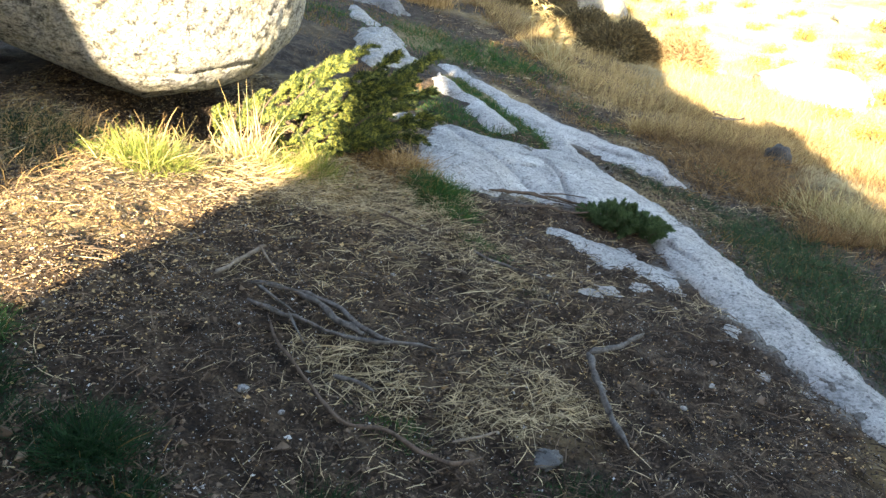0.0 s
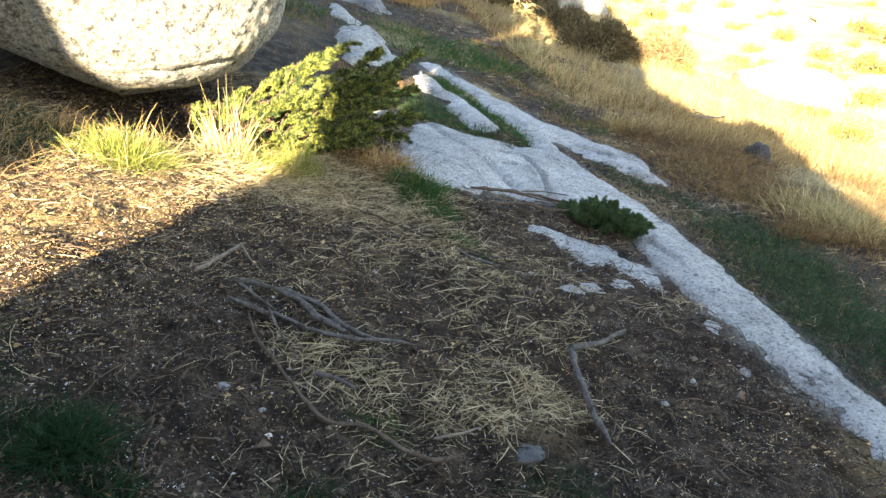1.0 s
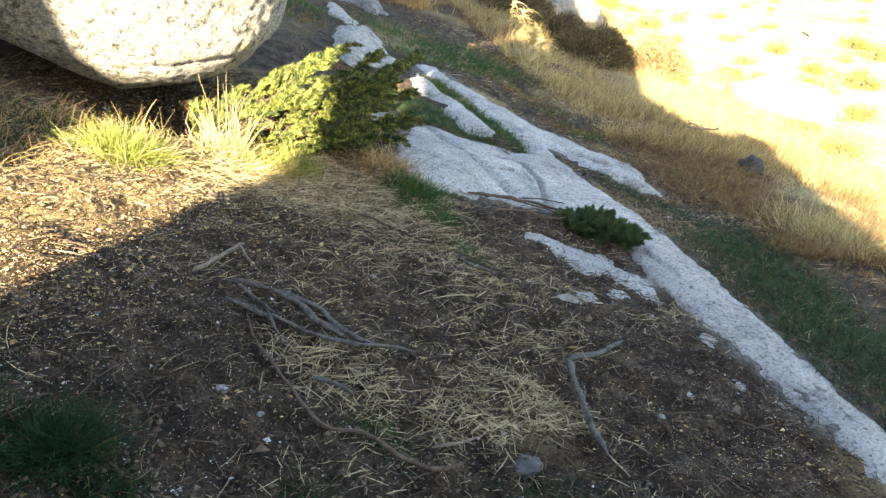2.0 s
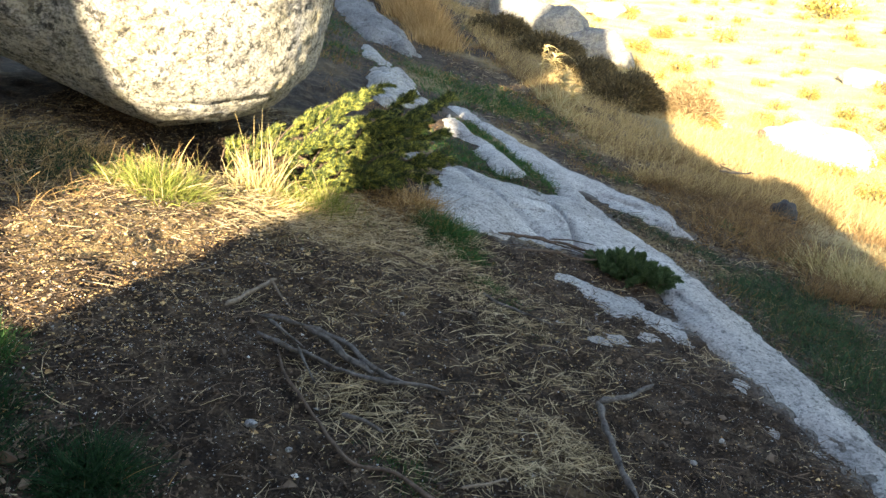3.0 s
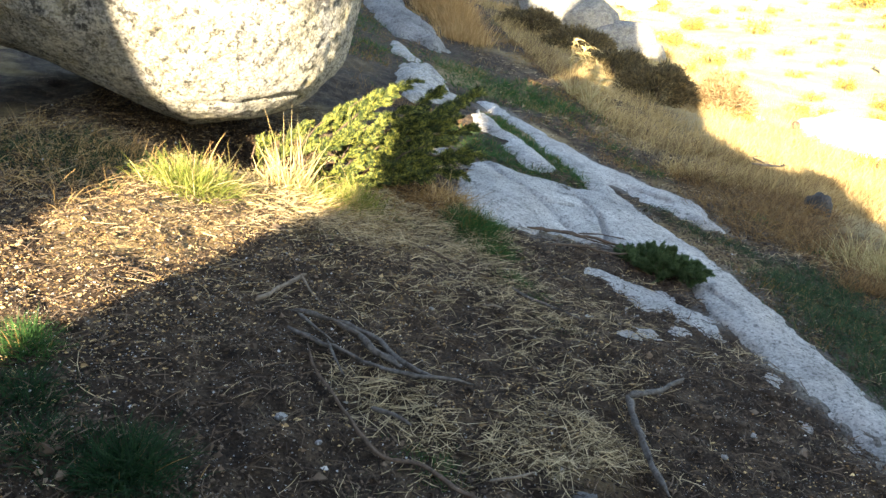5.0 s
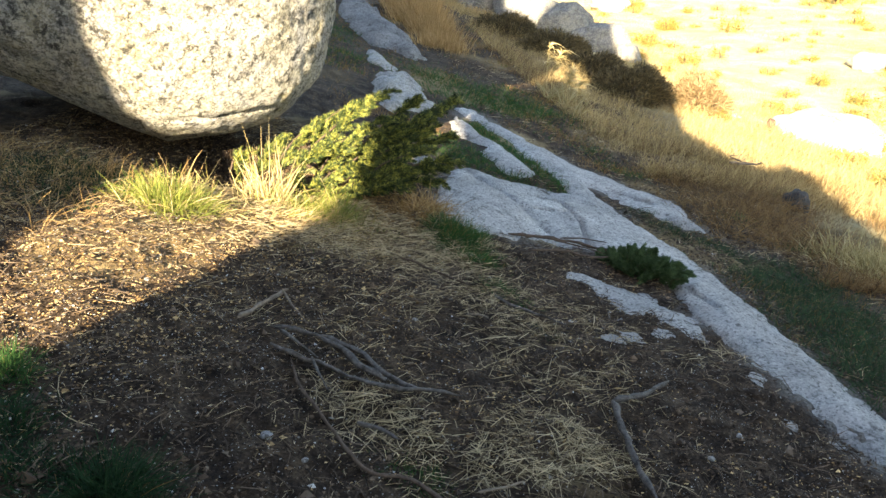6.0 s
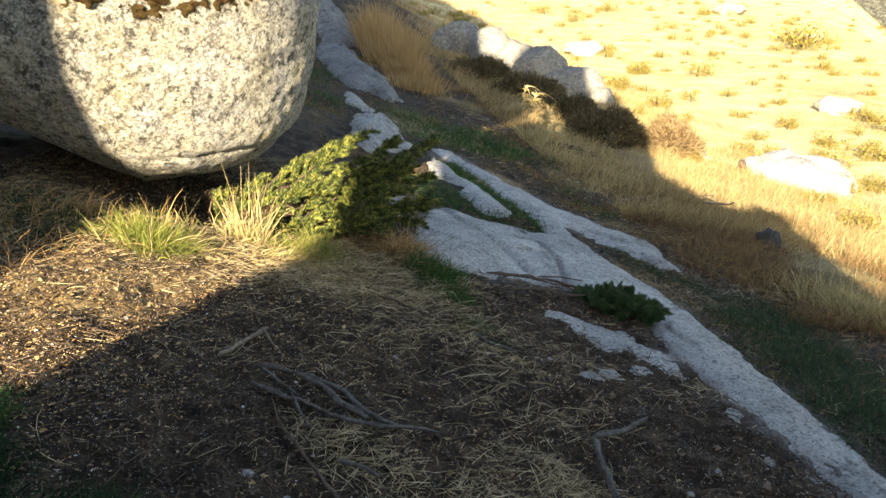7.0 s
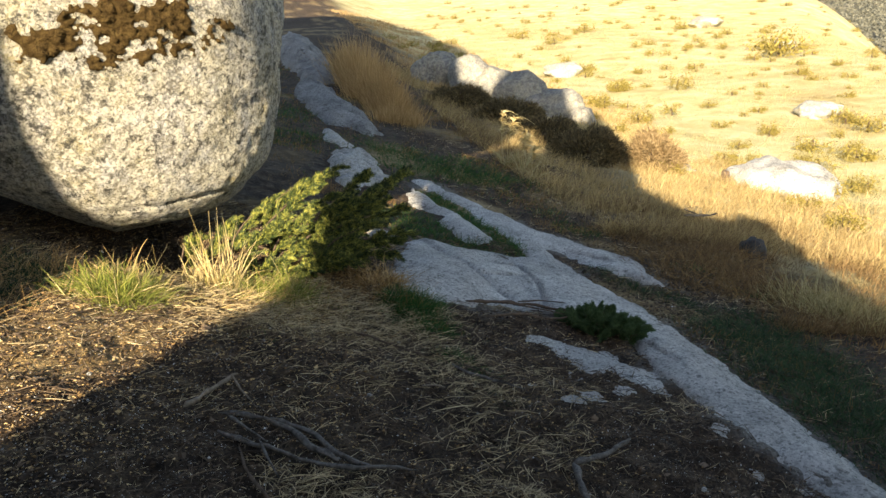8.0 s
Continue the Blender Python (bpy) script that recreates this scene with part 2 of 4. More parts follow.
def blades(base, way, length, width, droop, segs=4):
    """Tapered grass blades: base (n, 3), first direction (n, 3), length, width, droop (n)."""
    n = len(base)
    way = unit(way)
    side = unit(np.cross(way, unit(rng.normal(size=(n, 3)))))
    flat = way * [1, 1, 0]
    rows = []
    for k in range(segs + 1):
        s = k / segs
        c = base + way * (length * s)[:, None] + (flat * [[1, 1, 0]] * 0.6 - [0, 0, 1.0]) * (droop * length * s * s)[:, None]
        w = (width * (1 - s ** 1.5) * 0.5 + 0.0004)[:, None] * side
        rows += [c - w, c + w]
    verts = np.stack(rows, 1).reshape(-1, 3)
    b = np.arange(n)[:, None] * 2 * (segs + 1)
    f = np.concatenate([b + np.array([[2 * k, 2 * k + 1, 2 * k + 3, 2 * k + 2]]) for k in range(segs)])
    return verts, f


def spikes(base, way, length, width):
    """Three-sided tapered spikes."""
    n = len(base)
    way = unit(way)
    a = unit(np.cross(way, unit(rng.normal(size=(n, 3)))))
    b = np.cross(way, a)
    ring = [base + (a * math.cos(k * 2.0944) + b * math.sin(k * 2.0944)) * width[:, None] for k in range(3)]
    verts = np.stack(ring + [base + way * length[:, None]], 1).reshape(-1, 3)
    i = np.arange(n)[:, None] * 4
    return verts, np.concatenate([i + [[k, (k + 1) % 3, 3]] for k in range(3)])


def straws(base, yaw, tilt, length, width):
    """Three-sided straws lying about, each bent its own way."""
    n = len(base)
    way = np.stack([np.cos(yaw) * np.cos(tilt), np.sin(yaw) * np.cos(tilt), np.sin(tilt)], 1)
    a = unit(np.cross(way, [0, 0, 1.0]))
    b = np.cross(a, way)
    bow, kink = rng.normal(size=n) * 0.055, rng.normal(size=n) * 0.03
    rows = []
    for e in (-1, -0.35, 0.35, 1):
        c = base + way * (e * length)[:, None] * 0.5 + b * ((1 - e * e) * length * 0.03)[:, None] + a * (length * (bow * (1 - e * e) + kink * e ** 3))[:, None]
        w = width * (1.0 if abs(e) < 0.5 else 0.55)
        rows += [c + (a * math.cos(k * 2.0944) + b * math.sin(k * 2.0944)) * w[:, None] for k in range(3)]
    verts = np.stack(rows, 1).reshape(-1, 3)
    i = np.arange(n)[:, None] * 12
    return verts, np.concatenate([i + [[3 * e + k, 3 * e + (k + 1) % 3, 3 * e + 3 + (k + 1) % 3, 3 * e + 3 + k]] for e in (0, 1, 2) for k in range(3)])


def tube(points, radii, sides=8, knots=5, rough=0.15, seed=0, wander=0.6):
    """A knobbly tapered branch through the points."""
    p = [Vector(q) for q in points]
    p = [p[0] * 2 - p[1]] + p + [p[-1] * 2 - p[-2]]
    line = []
    for i in range(1, len(p) - 2):
        for k in range(knots):
            t = k / knots
            a, b, c, d = p[i - 1], p[i], p[i + 1], p[i + 2]
            line.append(0.5 * ((2 * b) + (c - a) * t + (2 * a - 5 * b + 4 * c - d) * t * t + (3 * b - a - 3 * c + d) * t ** 3))
    line.append(p[-2])
    n = len(line)
    line = [q + noise.noise_vector(q * 16 + Vector((seed, 0, 0))) * (wander * radii[0]) for q in line]
    verts, faces = [], []
    for i, c in enumerate(line):
        w = (line[min(i + 1, n - 1)] - line[max(i - 1, 0)]).normalized()
        a = w.cross(Vector((0, 0.3, 1))).normalized()
        b = w.cross(a)
        f = i / (n - 1)
        r = (radii[0] * (1 - f) + radii[1] * f) * min(1, 0.4 + 7 * f, 0.4 + 7 * (1 - f))
        for k in range(sides):
            q = 2 * math.pi * k / sides
            o = a * math.cos(q) + b * math.sin(q)
            rr = r * (1 + rough * 2 * noise.noise(c * 14 + o * 0.8 + Vector((seed * 3.1, 0, 0))) + rough * 0.9 * noise.noise(c * 45 + o * 1.7 + Vector((seed, 0, 0))))
            verts.append(c + o * rr)
    for i in range(n - 1):
        for k in range(sides):
            faces.append((i * sides + k, i * sides + (k + 1) % sides, (i + 1) * sides + (k + 1) % sides, (i + 1) * sides + k))
    faces.append(tuple(range(sides))[::-1])
    faces.append(tuple((n - 1) * sides + k for k in range(sides)))
    return verts, faces


def inside(x, y, outline):
    """Signed distance to an outline of the plan, positive inside."""
    px = np.array(outline)
    best, odd = np.full(np.shape(x), 1e9), np.zeros(np.shape(x), bool)
    for (ax, ay), (bx, by) in zip(px, np.roll(px, -1, 0)):
        ex, ey = bx - ax, by - ay
        t = np.clip(((x - ax) * ex + (y - ay) * ey) / (ex * ex + ey * ey + 1e-12), 0, 1)
        best = np.minimum(best, np.hypot(x - ax - t * ex, y - ay - t * ey))
        if ey:
            odd ^= ((ay > y) != (by > y)) & (x < ex * (y - ay) / ey + ax)
    return np.where(odd, best, -best)


# ---------------------------------------------------------------- the land
SLAB_MAIN = [(-0.09, 8.54), (0.16, 8.68), (0.38, 8.04), (0.62, 7.62), (0.86, 7.38), (1.07, 6.88), (1.26, 6.71), (1.44, 6.46), (1.62, 6.24), (1.64, 5.75), (1.68, 5.42), (1.53, 5.45), (1.38, 5.58), (1.24, 5.70),
             (1.15, 6.05), (0.99, 6.22), (1.07, 5.62), (1.22, 5.22), (1.35, 4.80), (1.43, 4.40), (1.50, 4.05), (1.57, 3.70), (1.61, 3.34), (1.65, 3.05), (1.70, 2.72), (1.74, 2.34), (1.78, 1.9), (1.54, 1.9),
             (1.52, 2.2), (1.49, 2.42), (1.43, 2.67), (1.34, 2.82), (1.26, 2.90), (1.26, 3.05), (1.22, 3.2), (1.20, 3.38), (1.14, 3.55), (1.11, 3.74), (1.13, 4.05), (1.02, 4.38), (0.82, 4.48), (0.68, 4.55),
             (0.54, 4.50), (0.28, 4.33), (0.0, 4.30), (-0.2, 4.38), (-0.17, 4.94), (-0.12, 5.38), (-0.01, 5.93), (0.08, 5.92), (0.2, 5.82), (0.41, 5.89), (0.62, 5.86), (0.84, 5.86), (0.77, 6.08), (0.62, 6.55), (0.42, 7.4), (0.22, 7.94)]


def land_sheet():
    fine = np.radians(np.arange(-44, 44.01, 0.3))
    wide = np.radians(np.arange(48, 313, 5.0))
    ang = np.concatenate([fine, wide])
    rad = [0.12, 0.3, 0.5, 0.7, 0.85]
    while rad[-1] < 4000:
        r = rad[-1]
        rad.append(r * (1.012 if r < 8 else 1.03 if r < 80 else 1.08))
    rad = np.array(rad)
    R, A = np.meshgrid(rad, ang, indexing="ij")
    x, y = R * np.sin(A), R * np.cos(A)
    z = land(x, y)
    nr, na = R.shape
    verts = np.concatenate([np.stack([x, y, z], -1).reshape(-1, 3), [[0, 0, float(land(np.array(0.0), np.array(0.0)))]]])
    i, j = np.meshgrid(np.arange(nr - 1), np.arange(na), indexing="ij")
    k = (j + 1) % na
    quads = np.stack([i * na + j, (i + 1) * na + j, (i + 1) * na + k, i * na + k], -1).reshape(-1, 4)[:, ::-1]
    hub = len(verts) - 1
    ob = part("ground", verts, [tuple(q) for q in quads.tolist()] + [((j + 1) % na, hub, j) for j in range(na)], SOIL)
    tagged(ob, "dark bare soil with dry litter, falling to a golden dry meadow", "ground", kind="structure")
    x, y = verts[:, 0], verts[:, 1]
    s = crest(x, y) + 0.25 * waves(x, y, 1.3, 3, 2)
    meadow = sstep(0.6, 3.0, s)
    # dry straw, plus sunlight painted as paler soil along the sun strip (last patch)
    straw = 0.75 * sstep(0.15, 0.6, waves(x, y, 1.1, 3, 8) + 0.9 * np.exp(-((x - 0.25) ** 2 / 0.25 + (y - 2.2) ** 2 / 0.15)) + 1.0 * np.exp(-((x + 0.7) ** 2 / 0.5 + (y - 3.7) ** 2 / 0.4)) + 0.8 * np.exp(-((x + 1.35) ** 2 / 0.14 + (y - 2.75) ** 2 / 0.4)) - 0.15)
    gravel = sstep(-0.12, 0.05, inside(x, y, SLAB_MAIN) + 0.1 * waves(x, y, 4, 3, 4)) * 0.8
    gravel = np.maximum(gravel, 0.7 * np.exp(-((x - 1.75) ** 2 / 0.05 + (y - 4.8) ** 2 / 0.8)))
    gravel = np.maximum(gravel, 0.55 * np.exp(-((crest(x, y) + 0.35) / 0.4) ** 2) * sstep(2, 3, y) * sstep(6.5, 5.0, y))
    far = np.maximum(sstep(160, 260, np.hypot(x, y)), sstep(4, 16, x - 20.4 - 0.33 * (y - 35)))
    for name, v in (("meadow", meadow), ("straw", straw), ("gravel", gravel), ("far", far)):
        at = ob.data.attributes.new(name, "FLOAT", "POINT")
        at.data.foreach_set("value", np.asarray(v, np.float32))
    return ob


land_sheet()


# ---------------------------------------------------------------- bedrock
SLABS = []


def near_line(x, y, line):
    """Distance to an open line of the plan."""
    best = np.full(np.shape(x), 1e9)
    for (ax, ay), (bx, by) in zip(line, line[1:]):
        ex, ey = bx - ax, by - ay
        t = np.clip(((x - ax) * ex + (y - ay) * ey) / (ex * ex + ey * ey), 0, 1)
        best = np.minimum(best, np.hypot(x - ax - t * ex, y - ay - t * ey))
    return best


def rock_slab(name, outline, thick, crown, label, category="rock", step=0.035, seed=0, rag=0.035, material=SLAB, relief=1.0, cracks=()):
    SLABS.append(outline)
    o = np.array(outline)
    (x0, y0), (x1, y1) = o.min(0) - 0.15, o.max(0) + 0.15
    nx, ny = int((x1 - x0) / step) + 2, int((y1 - y0) / step) + 2
    x, y = np.meshgrid(np.linspace(x0, x1, nx), np.linspace(y0, y1, ny), indexing="ij")
    d = inside(x, y, outline) + rag * waves(x, y, 5, 4, seed + 11, 0.6)
    lift = np.where(d > 0, thick * (1 - np.exp(-d / 0.07)) + crown * sstep(0, 0.7, d), 0.9 * d - 0.01)
    joints = np.exp(-np.abs(wave(x * 1.1 + 0.55 * y, y * 0.4, seed + 21)) / 0.03)
    z = (lie(x, y) + 0.02 * waves(x, y, 1.6, 2) if relief == 1.0 else land(x, y)) + lift + relief * np.where(d > 0, 0.016 * waves(x, y, 1.7, 4, seed + 3) - 0.03 * joints * np.minimum(d * 10, 1), 0)
    z = z + np.where(d > 0.02, 0.009 * relief * waves(x, y, 9, 3, seed + 40, 0.6), 0)
    for line in cracks:
        z = z - 0.04 * np.exp(-(near_line(x + 0.02 * waves(x, y, 6, 2, seed), y + 0.02 * waves(x, y, 6, 2, seed + 1), line) / 0.013) ** 2) * (d > 0)
    idx = np.arange(nx * ny).reshape(nx, ny)
    q = np.stack([idx[:-1, :-1], idx[1:, :-1], idx[1:, 1:], idx[:-1, 1:]], -1).reshape(-1, 4)
    q = q[(d.ravel()[q] > -0.14).any(1)]
    used, back = np.unique(q, return_inverse=True)
    v = np.stack([x, y, z], -1).reshape(-1, 3)[used]
    ob = part(name, v, back.reshape(-1, 4), material)
    return tagged(ob, label, category)


rock_slab("bedrock_slab", SLAB_MAIN, 0.045, 0.04, "long pale granite slab bared along the brow", seed=1, step=0.02, rag=0.03,
          cracks=[[(0.62, 5.52), (0.69, 5.17), (0.74, 4.97), (0.74, 4.67), (0.73, 4.43)], [(1.19, 4.05), (1.21, 3.9), (1.25, 3.78)], [(1.14, 6.28), (1.28, 6.12), (1.40, 5.88)], [(0.18, 5.3), (0.41, 5.35), (0.64, 5.32)], [(0.35, 5.0), (0.62, 5.08), (0.70, 5.15)]])
rock_slab("bedrock_slab", [(0.56, 4.07), (0.65, 4.09), (0.78, 3.99), (0.92, 3.92), (1.03, 3.78), (1.12, 3.71), (1.13, 3.49), (1.11, 3.36), (1.13, 3.27), (1.06, 3.11), (1.01, 3.17), (0.96, 3.19), (0.97, 3.33), (0.92, 3.41), (0.85, 3.51), (0.77, 3.62), (0.71, 3.80), (0.60, 3.84)], 0.022, 0.006,
          "ragged tongue of pale granite in dark soil", seed=2, rag=0.05, step=0.014)
rock_slab("bedrock_slab", [(-0.07, 8.21), (0.0, 7.91), (0.18, 7.51), (0.30, 7.2), (0.40, 6.83), (0.52, 6.44), (0.57, 6.06), (0.53, 5.98), (0.41, 5.98), (0.31, 6.10), (0.25, 6.31), (0.18, 6.5), (0.18, 7.05), (0.04, 7.15), (-0.08, 7.12), (-0.08, 7.6)], 0.07, 0.02,
          "narrow strip of pale granite beside a grassy crack", seed=3, step=0.022)
rock_slab("bedrock_slab", [(-0.92, 9.3), (-0.71, 9.62), (-0.52, 9.54), (-0.36, 8.61), (-0.20, 8.28), (-0.38, 7.85), (-0.51, 7.41), (-0.68, 7.42), (-0.86, 8.18)], 0.09, 0.05, "rough grey granite hump behind the juniper", seed=5, material=GREY, relief=1.8, step=0.025,
          cracks=[[(-0.8, 8.9), (-0.55, 8.5), (-0.3, 8.3)], [(-0.75, 8.0), (-0.5, 7.9)]])
rock_slab("bedrock_slab", [(-0.45, 6.05), (-0.3, 5.99), (-0.15, 5.91), (-0.2, 5.62), (-0.36, 5.66)], 0.06, 0.03, "small pale granite shelf beside the juniper", seed=6, material=GREY, step=0.02)
rock_slab("bedrock_slab", [(-1.20, 10.95), (-1.01, 10.78), (-0.76, 10.26), (-0.84, 9.89), (-1.06, 10.05)], 0.07, 0.03, "small grey granite hump in shade", seed=7, material=GREY, step=0.025)
for k, (x, y, a, b) in enumerate([(0.53, 3.40, 0.025, 0.06), (0.55, 3.22, 0.025, 0.05), (0.69, 3.55, 0.025, 0.07), (0.73, 3.24, 0.045, 0.05), (0.62, 3.15, 0.035, 0.02), (0.88, 3.34, 0.055, 0.05), (1.01, 3.10, 0.05, 0.015), (1.30, 2.73, 0.045, 0.025), (1.23, 2.72, 0.025, 0.015), (1.18, 3.02, 0.03, 0.05), (1.24, 2.86, 0.025, 0.05), (1.36, 2.62, 0.03, 0.03), (0.47, 3.30, 0.03, 0.02), (1.45, 2.25, 0.03, 0.04)]):
    ring = [(x + a * math.cos(q), y + b * math.sin(q)) for q in np.linspace(0, 2 * math.pi, 9)[:-1]]
    tagged(rock_slab("bedrock_patch", ring, 0.012, 0.0, "small pale patch of granite showing through soil", seed=30 + k, rag=0.035, step=0.012, relief=0.15), group="pale patches by the slab")


def boulder(name, place, size, label, material, seed=0, power=2.6,  rough=0.06, detail=5, turn=0.0, crack=None, tilt=0.0, group="", plan=None):
    bm = bmesh.new()
    bmesh.ops.create_icosphere(bm, subdivisions=detail, radius=1.0)
    shift = Vector((seed * 7.7, seed * 3.1, 0))
    for v in bm.verts:
        c = v.co.normalized()
        p = plan or power
        k = ((abs(c.x) ** p + abs(c.y) ** p) ** (power / p) + abs(c.z) ** power) ** (-1 / power)
        w = c * k
        f = 1 + rough * 2.2 * noise.fractal(c * 1.3 + shift, 1.0, 2.0, 3) + rough * 0.35 * noise.fractal(c * 7 + shift, 0.9, 2.1, 4) + (rough * 0.22 * noise.fractal(c * 34 + shift, 0.8, 2.2, 3) if detail > 6 else 0.0)
        w = Vector((w.x * size[0], w.y * size[1], w.z * size[2])) * f
        if crack is not None:
            under = min(1, max(0, (-0.15 - w.z) / 0.5)) * min(1, max(0, (0.5 - w.y) / 0.4))       # the underside rises towards one end
            w.z += 0.35 * under * min(0.8, max(0.0, 0.42 - w.x))
            e = w.z - crack - 0.10 * w.x - 0.010 * noise.noise(Vector((w.x * 4, w.y * 4, seed)))
            w -= Vector((c.x, c.y, 0)) * (0.030 * math.exp(-(e / 0.009) ** 2) + (0.014 if e < 0 else 0.0))
        v.co = w
    me = bpy.data.meshes.new(name)
    bm.to_mesh(me)
    bm.free()
    me.polygons.foreach_set("use_smooth", np.full(len(me.polygons), True))
    me.materials.append(material)
    ob = new(name, me)
    ob.matrix_world = pose(*place, 0, tilt, turn)
    return tagged(ob, label, "boulder", group)


BIG = boulder("boulder", (-2.02, 5.05, 1.39), (1.29, 1.14, 0.98), "huge rounded granite boulder with lichen and brown moss", BOULDER, 2, 3.4, 0.022, 7, 8, crack=-0.79, tilt=6, plan=2.3)


def moss_on(rock, centre, spread, cut):
    """A ragged cushion of moss on the rock's skin round a place."""
    m = rock.matrix_world

    def field(w):
        d = w - Vector(centre)
        e = (d.x / spread[0]) ** 2 + (d.y / spread[1]) ** 2 + (d.z / spread[2]) ** 2
        return 0.75 * noise.noise(w * 8) + 0.5 * noise.noise(w * 19) + 0.3 * noise.noise(w * 45) - cut - 0.9 * (e - 0.45)

    bm = bmesh.new()
    bm.from_mesh(rock.data)
    far = [v for v in bm.verts if (m @ v.co - Vector(centre)).length > 1.1 * max(spread[0], spread[2]) or v.normal.y > 0.2]
    bmesh.ops.delete(bm, geom=far, context="VERTS")
    bmesh.ops.subdivide_edges(bm, edges=bm.edges, cuts=1, use_grid_fill=True)
    bm.normal_update()
    tips, ways, spot = [], [], random.Random(5)
    gone = []
    for v in bm.verts:
        w = m @ v.co
        f = field(w)
        lump = 0.35 + 1.9 * abs(noise.noise(w * 22)) + 0.6 * noise.noise(w * 60)
        v.co += v.normal * (0.030 * min(1, max(0, f * 3)) * lump if f > 0 else -0.02)
        if f < -0.25:
            gone.append(v)
        elif f > 0.03:
            for i in range(3):
                tips.append(tuple(v.co + Vector((spot.gauss(0, 0.004), spot.gauss(0, 0.004), spot.gauss(0, 0.004)))))
                ways.append(tuple(v.normal + Vector((spot.gauss(0, 0.6), spot.gauss(0, 0.6), spot.gauss(0, 0.6)))))
    bmesh.ops.delete(bm, geom=gone, context="VERTS")
    me = bpy.data.meshes.new("moss")
    bm.to_mesh(me)
    bm.free()
    me.polygons.foreach_set("use_smooth", np.full(len(me.polygons), True))
    me.materials.append(MOSS)
    ob = new("moss", me)
    ob.parent = rock
    ob["label"] = "brown moss cushion"
    sv, sf = spikes(np.array(tips), np.array(ways), rng.uniform(0.005, 0.012, len(tips)), np.full(len(tips), 0.0018))
    part("moss_tip", sv, sf, MOSS, ob)["kind"] = "stuff"
    return ob


moss_on(BIG, (-1.24, 4.0, 1.48), (0.54, 0.8, 0.18), -0.04)

# ---------------------------------------------------------------- unseen rocks added behind the walker, shaped to cast the shade


def outcrop(name, ys, profile, label):
    """An unseen upright mass of rock, added to block the sun; profile: (x, z) round its outline seen along the sun's
    way.
    """
    bm = bmesh.new()
    rings = []
    for y in (ys, ys - 0.4, ys - 1.6):
        rings.append([bm.verts.new((x - 0.232 * (ys - y), y, z + 0.415 * (ys - y))) for x, z in profile])
    for a, b in zip(rings, rings[1:]):
        for i in range(len(profile)):
            j = (i + 1) % len(profile)
            bm.faces.new((a[i], a[j], b[j], b[i]))
    bm.faces.new(rings[0][::-1])
    bm.faces.new(rings[-1])
    bmesh.ops.recalc_face_normals(bm, faces=bm.faces)
    me = bpy.data.meshes.new(name)
    bm.to_mesh(me)
    bm.free()
    me.materials.append(FAR_ROCK)
    return tagged(new(name, me), label, "rock")


# added sun blockers; notches in the outline let light through to lit spots
outcrop("shade_rock", -3.0, [(-2.62, -0.8), (-2.55, 2.3), (-2.41, 2.52), (-2.34, 2.72), (-2.29, 2.94), (-2.30, 3.45), (-2.31, 3.85), (-2.38, 4.05), (-2.50, 4.2), (-2.55, 4.4), (-2.56, 5.15), (-2.36, 5.50), (-2.19, 5.70), (-1.96, 5.54), (-1.80, 5.46), (-1.77, 5.40), (-1.72, 5.42), (-1.76, 5.80), (-1.97, 6.22), (-2.24, 6.25), (-2.25, 5.75), (-2.39, 5.53), (-2.60, 5.20), (-3.75, 5.20), (-3.75, 8.4), (-3.10, 9.6), (-2.2, 9.9), (-1.75, 8.4), (-1.5, 7.4), (-1.3, 7.4), (-1.02, 8.0),
                               (-0.6, 6.6), (-0.34, 5.4), (-0.28, 4.5), (0.2, 4.0), (0.6, 3.8), (0.85, 4.0), (1.1, 3.7), (1.22, 3.1), (1.2, 2.6), (1.25, 1.6), (3.0, 0.6), (6.0, 0.0), (6.0, -2.5), (1.0, -2.0)],
        "unseen rock behind the walker, outlined to cast the slope's shade")
outcrop("shade_rock", -3.0, [(-2.90, -0.5), (-2.91, 2.9), (-2.96, 3.04), (-3.02, 3.18), (-3.08, 3.4), (-3.30, 3.6), (-3.35, 4.1), (-3.42, 5.5), (-3.65, 8.0), (-3.7, 8.8), (-4.35, 9.2), (-4.6, 10.6), (-5.0, 12.6), (-5.6, 13.6), (-8.0, 17.2), (-10.0, 19.1), (-13.0, 22.9), (-17.0, 26.0), (-20.0, 20.0), (-20.0, -1.0)],
        "higher unseen rock, outlined to leave a narrow strip of sun")

# ---------------------------------------------------------------- rocks of the slope and the meadow


def rest(name, x, y, size, label, seed, sink=0.3, turn=0.0, power=2.4, material=FAR_ROCK, group="", detail=4, rough=0.09, tilt=0.0, z=None):
    z = z if z is not None else float(lie(np.array(x), np.array(y))) + size[2] * (1 - 2 * sink)
    return boulder(name, (x, y, z), size, label, material, seed, power, rough, detail, turn, None, tilt, group)


rock_slab("bedrock_slab", [(-1.54, 17.7), (-1.72, 16.2), (-2.1, 16.9), (-2.8, 19.6), (-3.6, 23.5), (-4.3, 28.0), (-3.4, 28.5), (-2.5, 23.8), (-1.9, 20.0)], 0.16, 0.22,
          "long grey granite ridge climbing the shaded shoulder", step=0.07, seed=8, rag=0.12, material=RIDGE, relief=2.6)
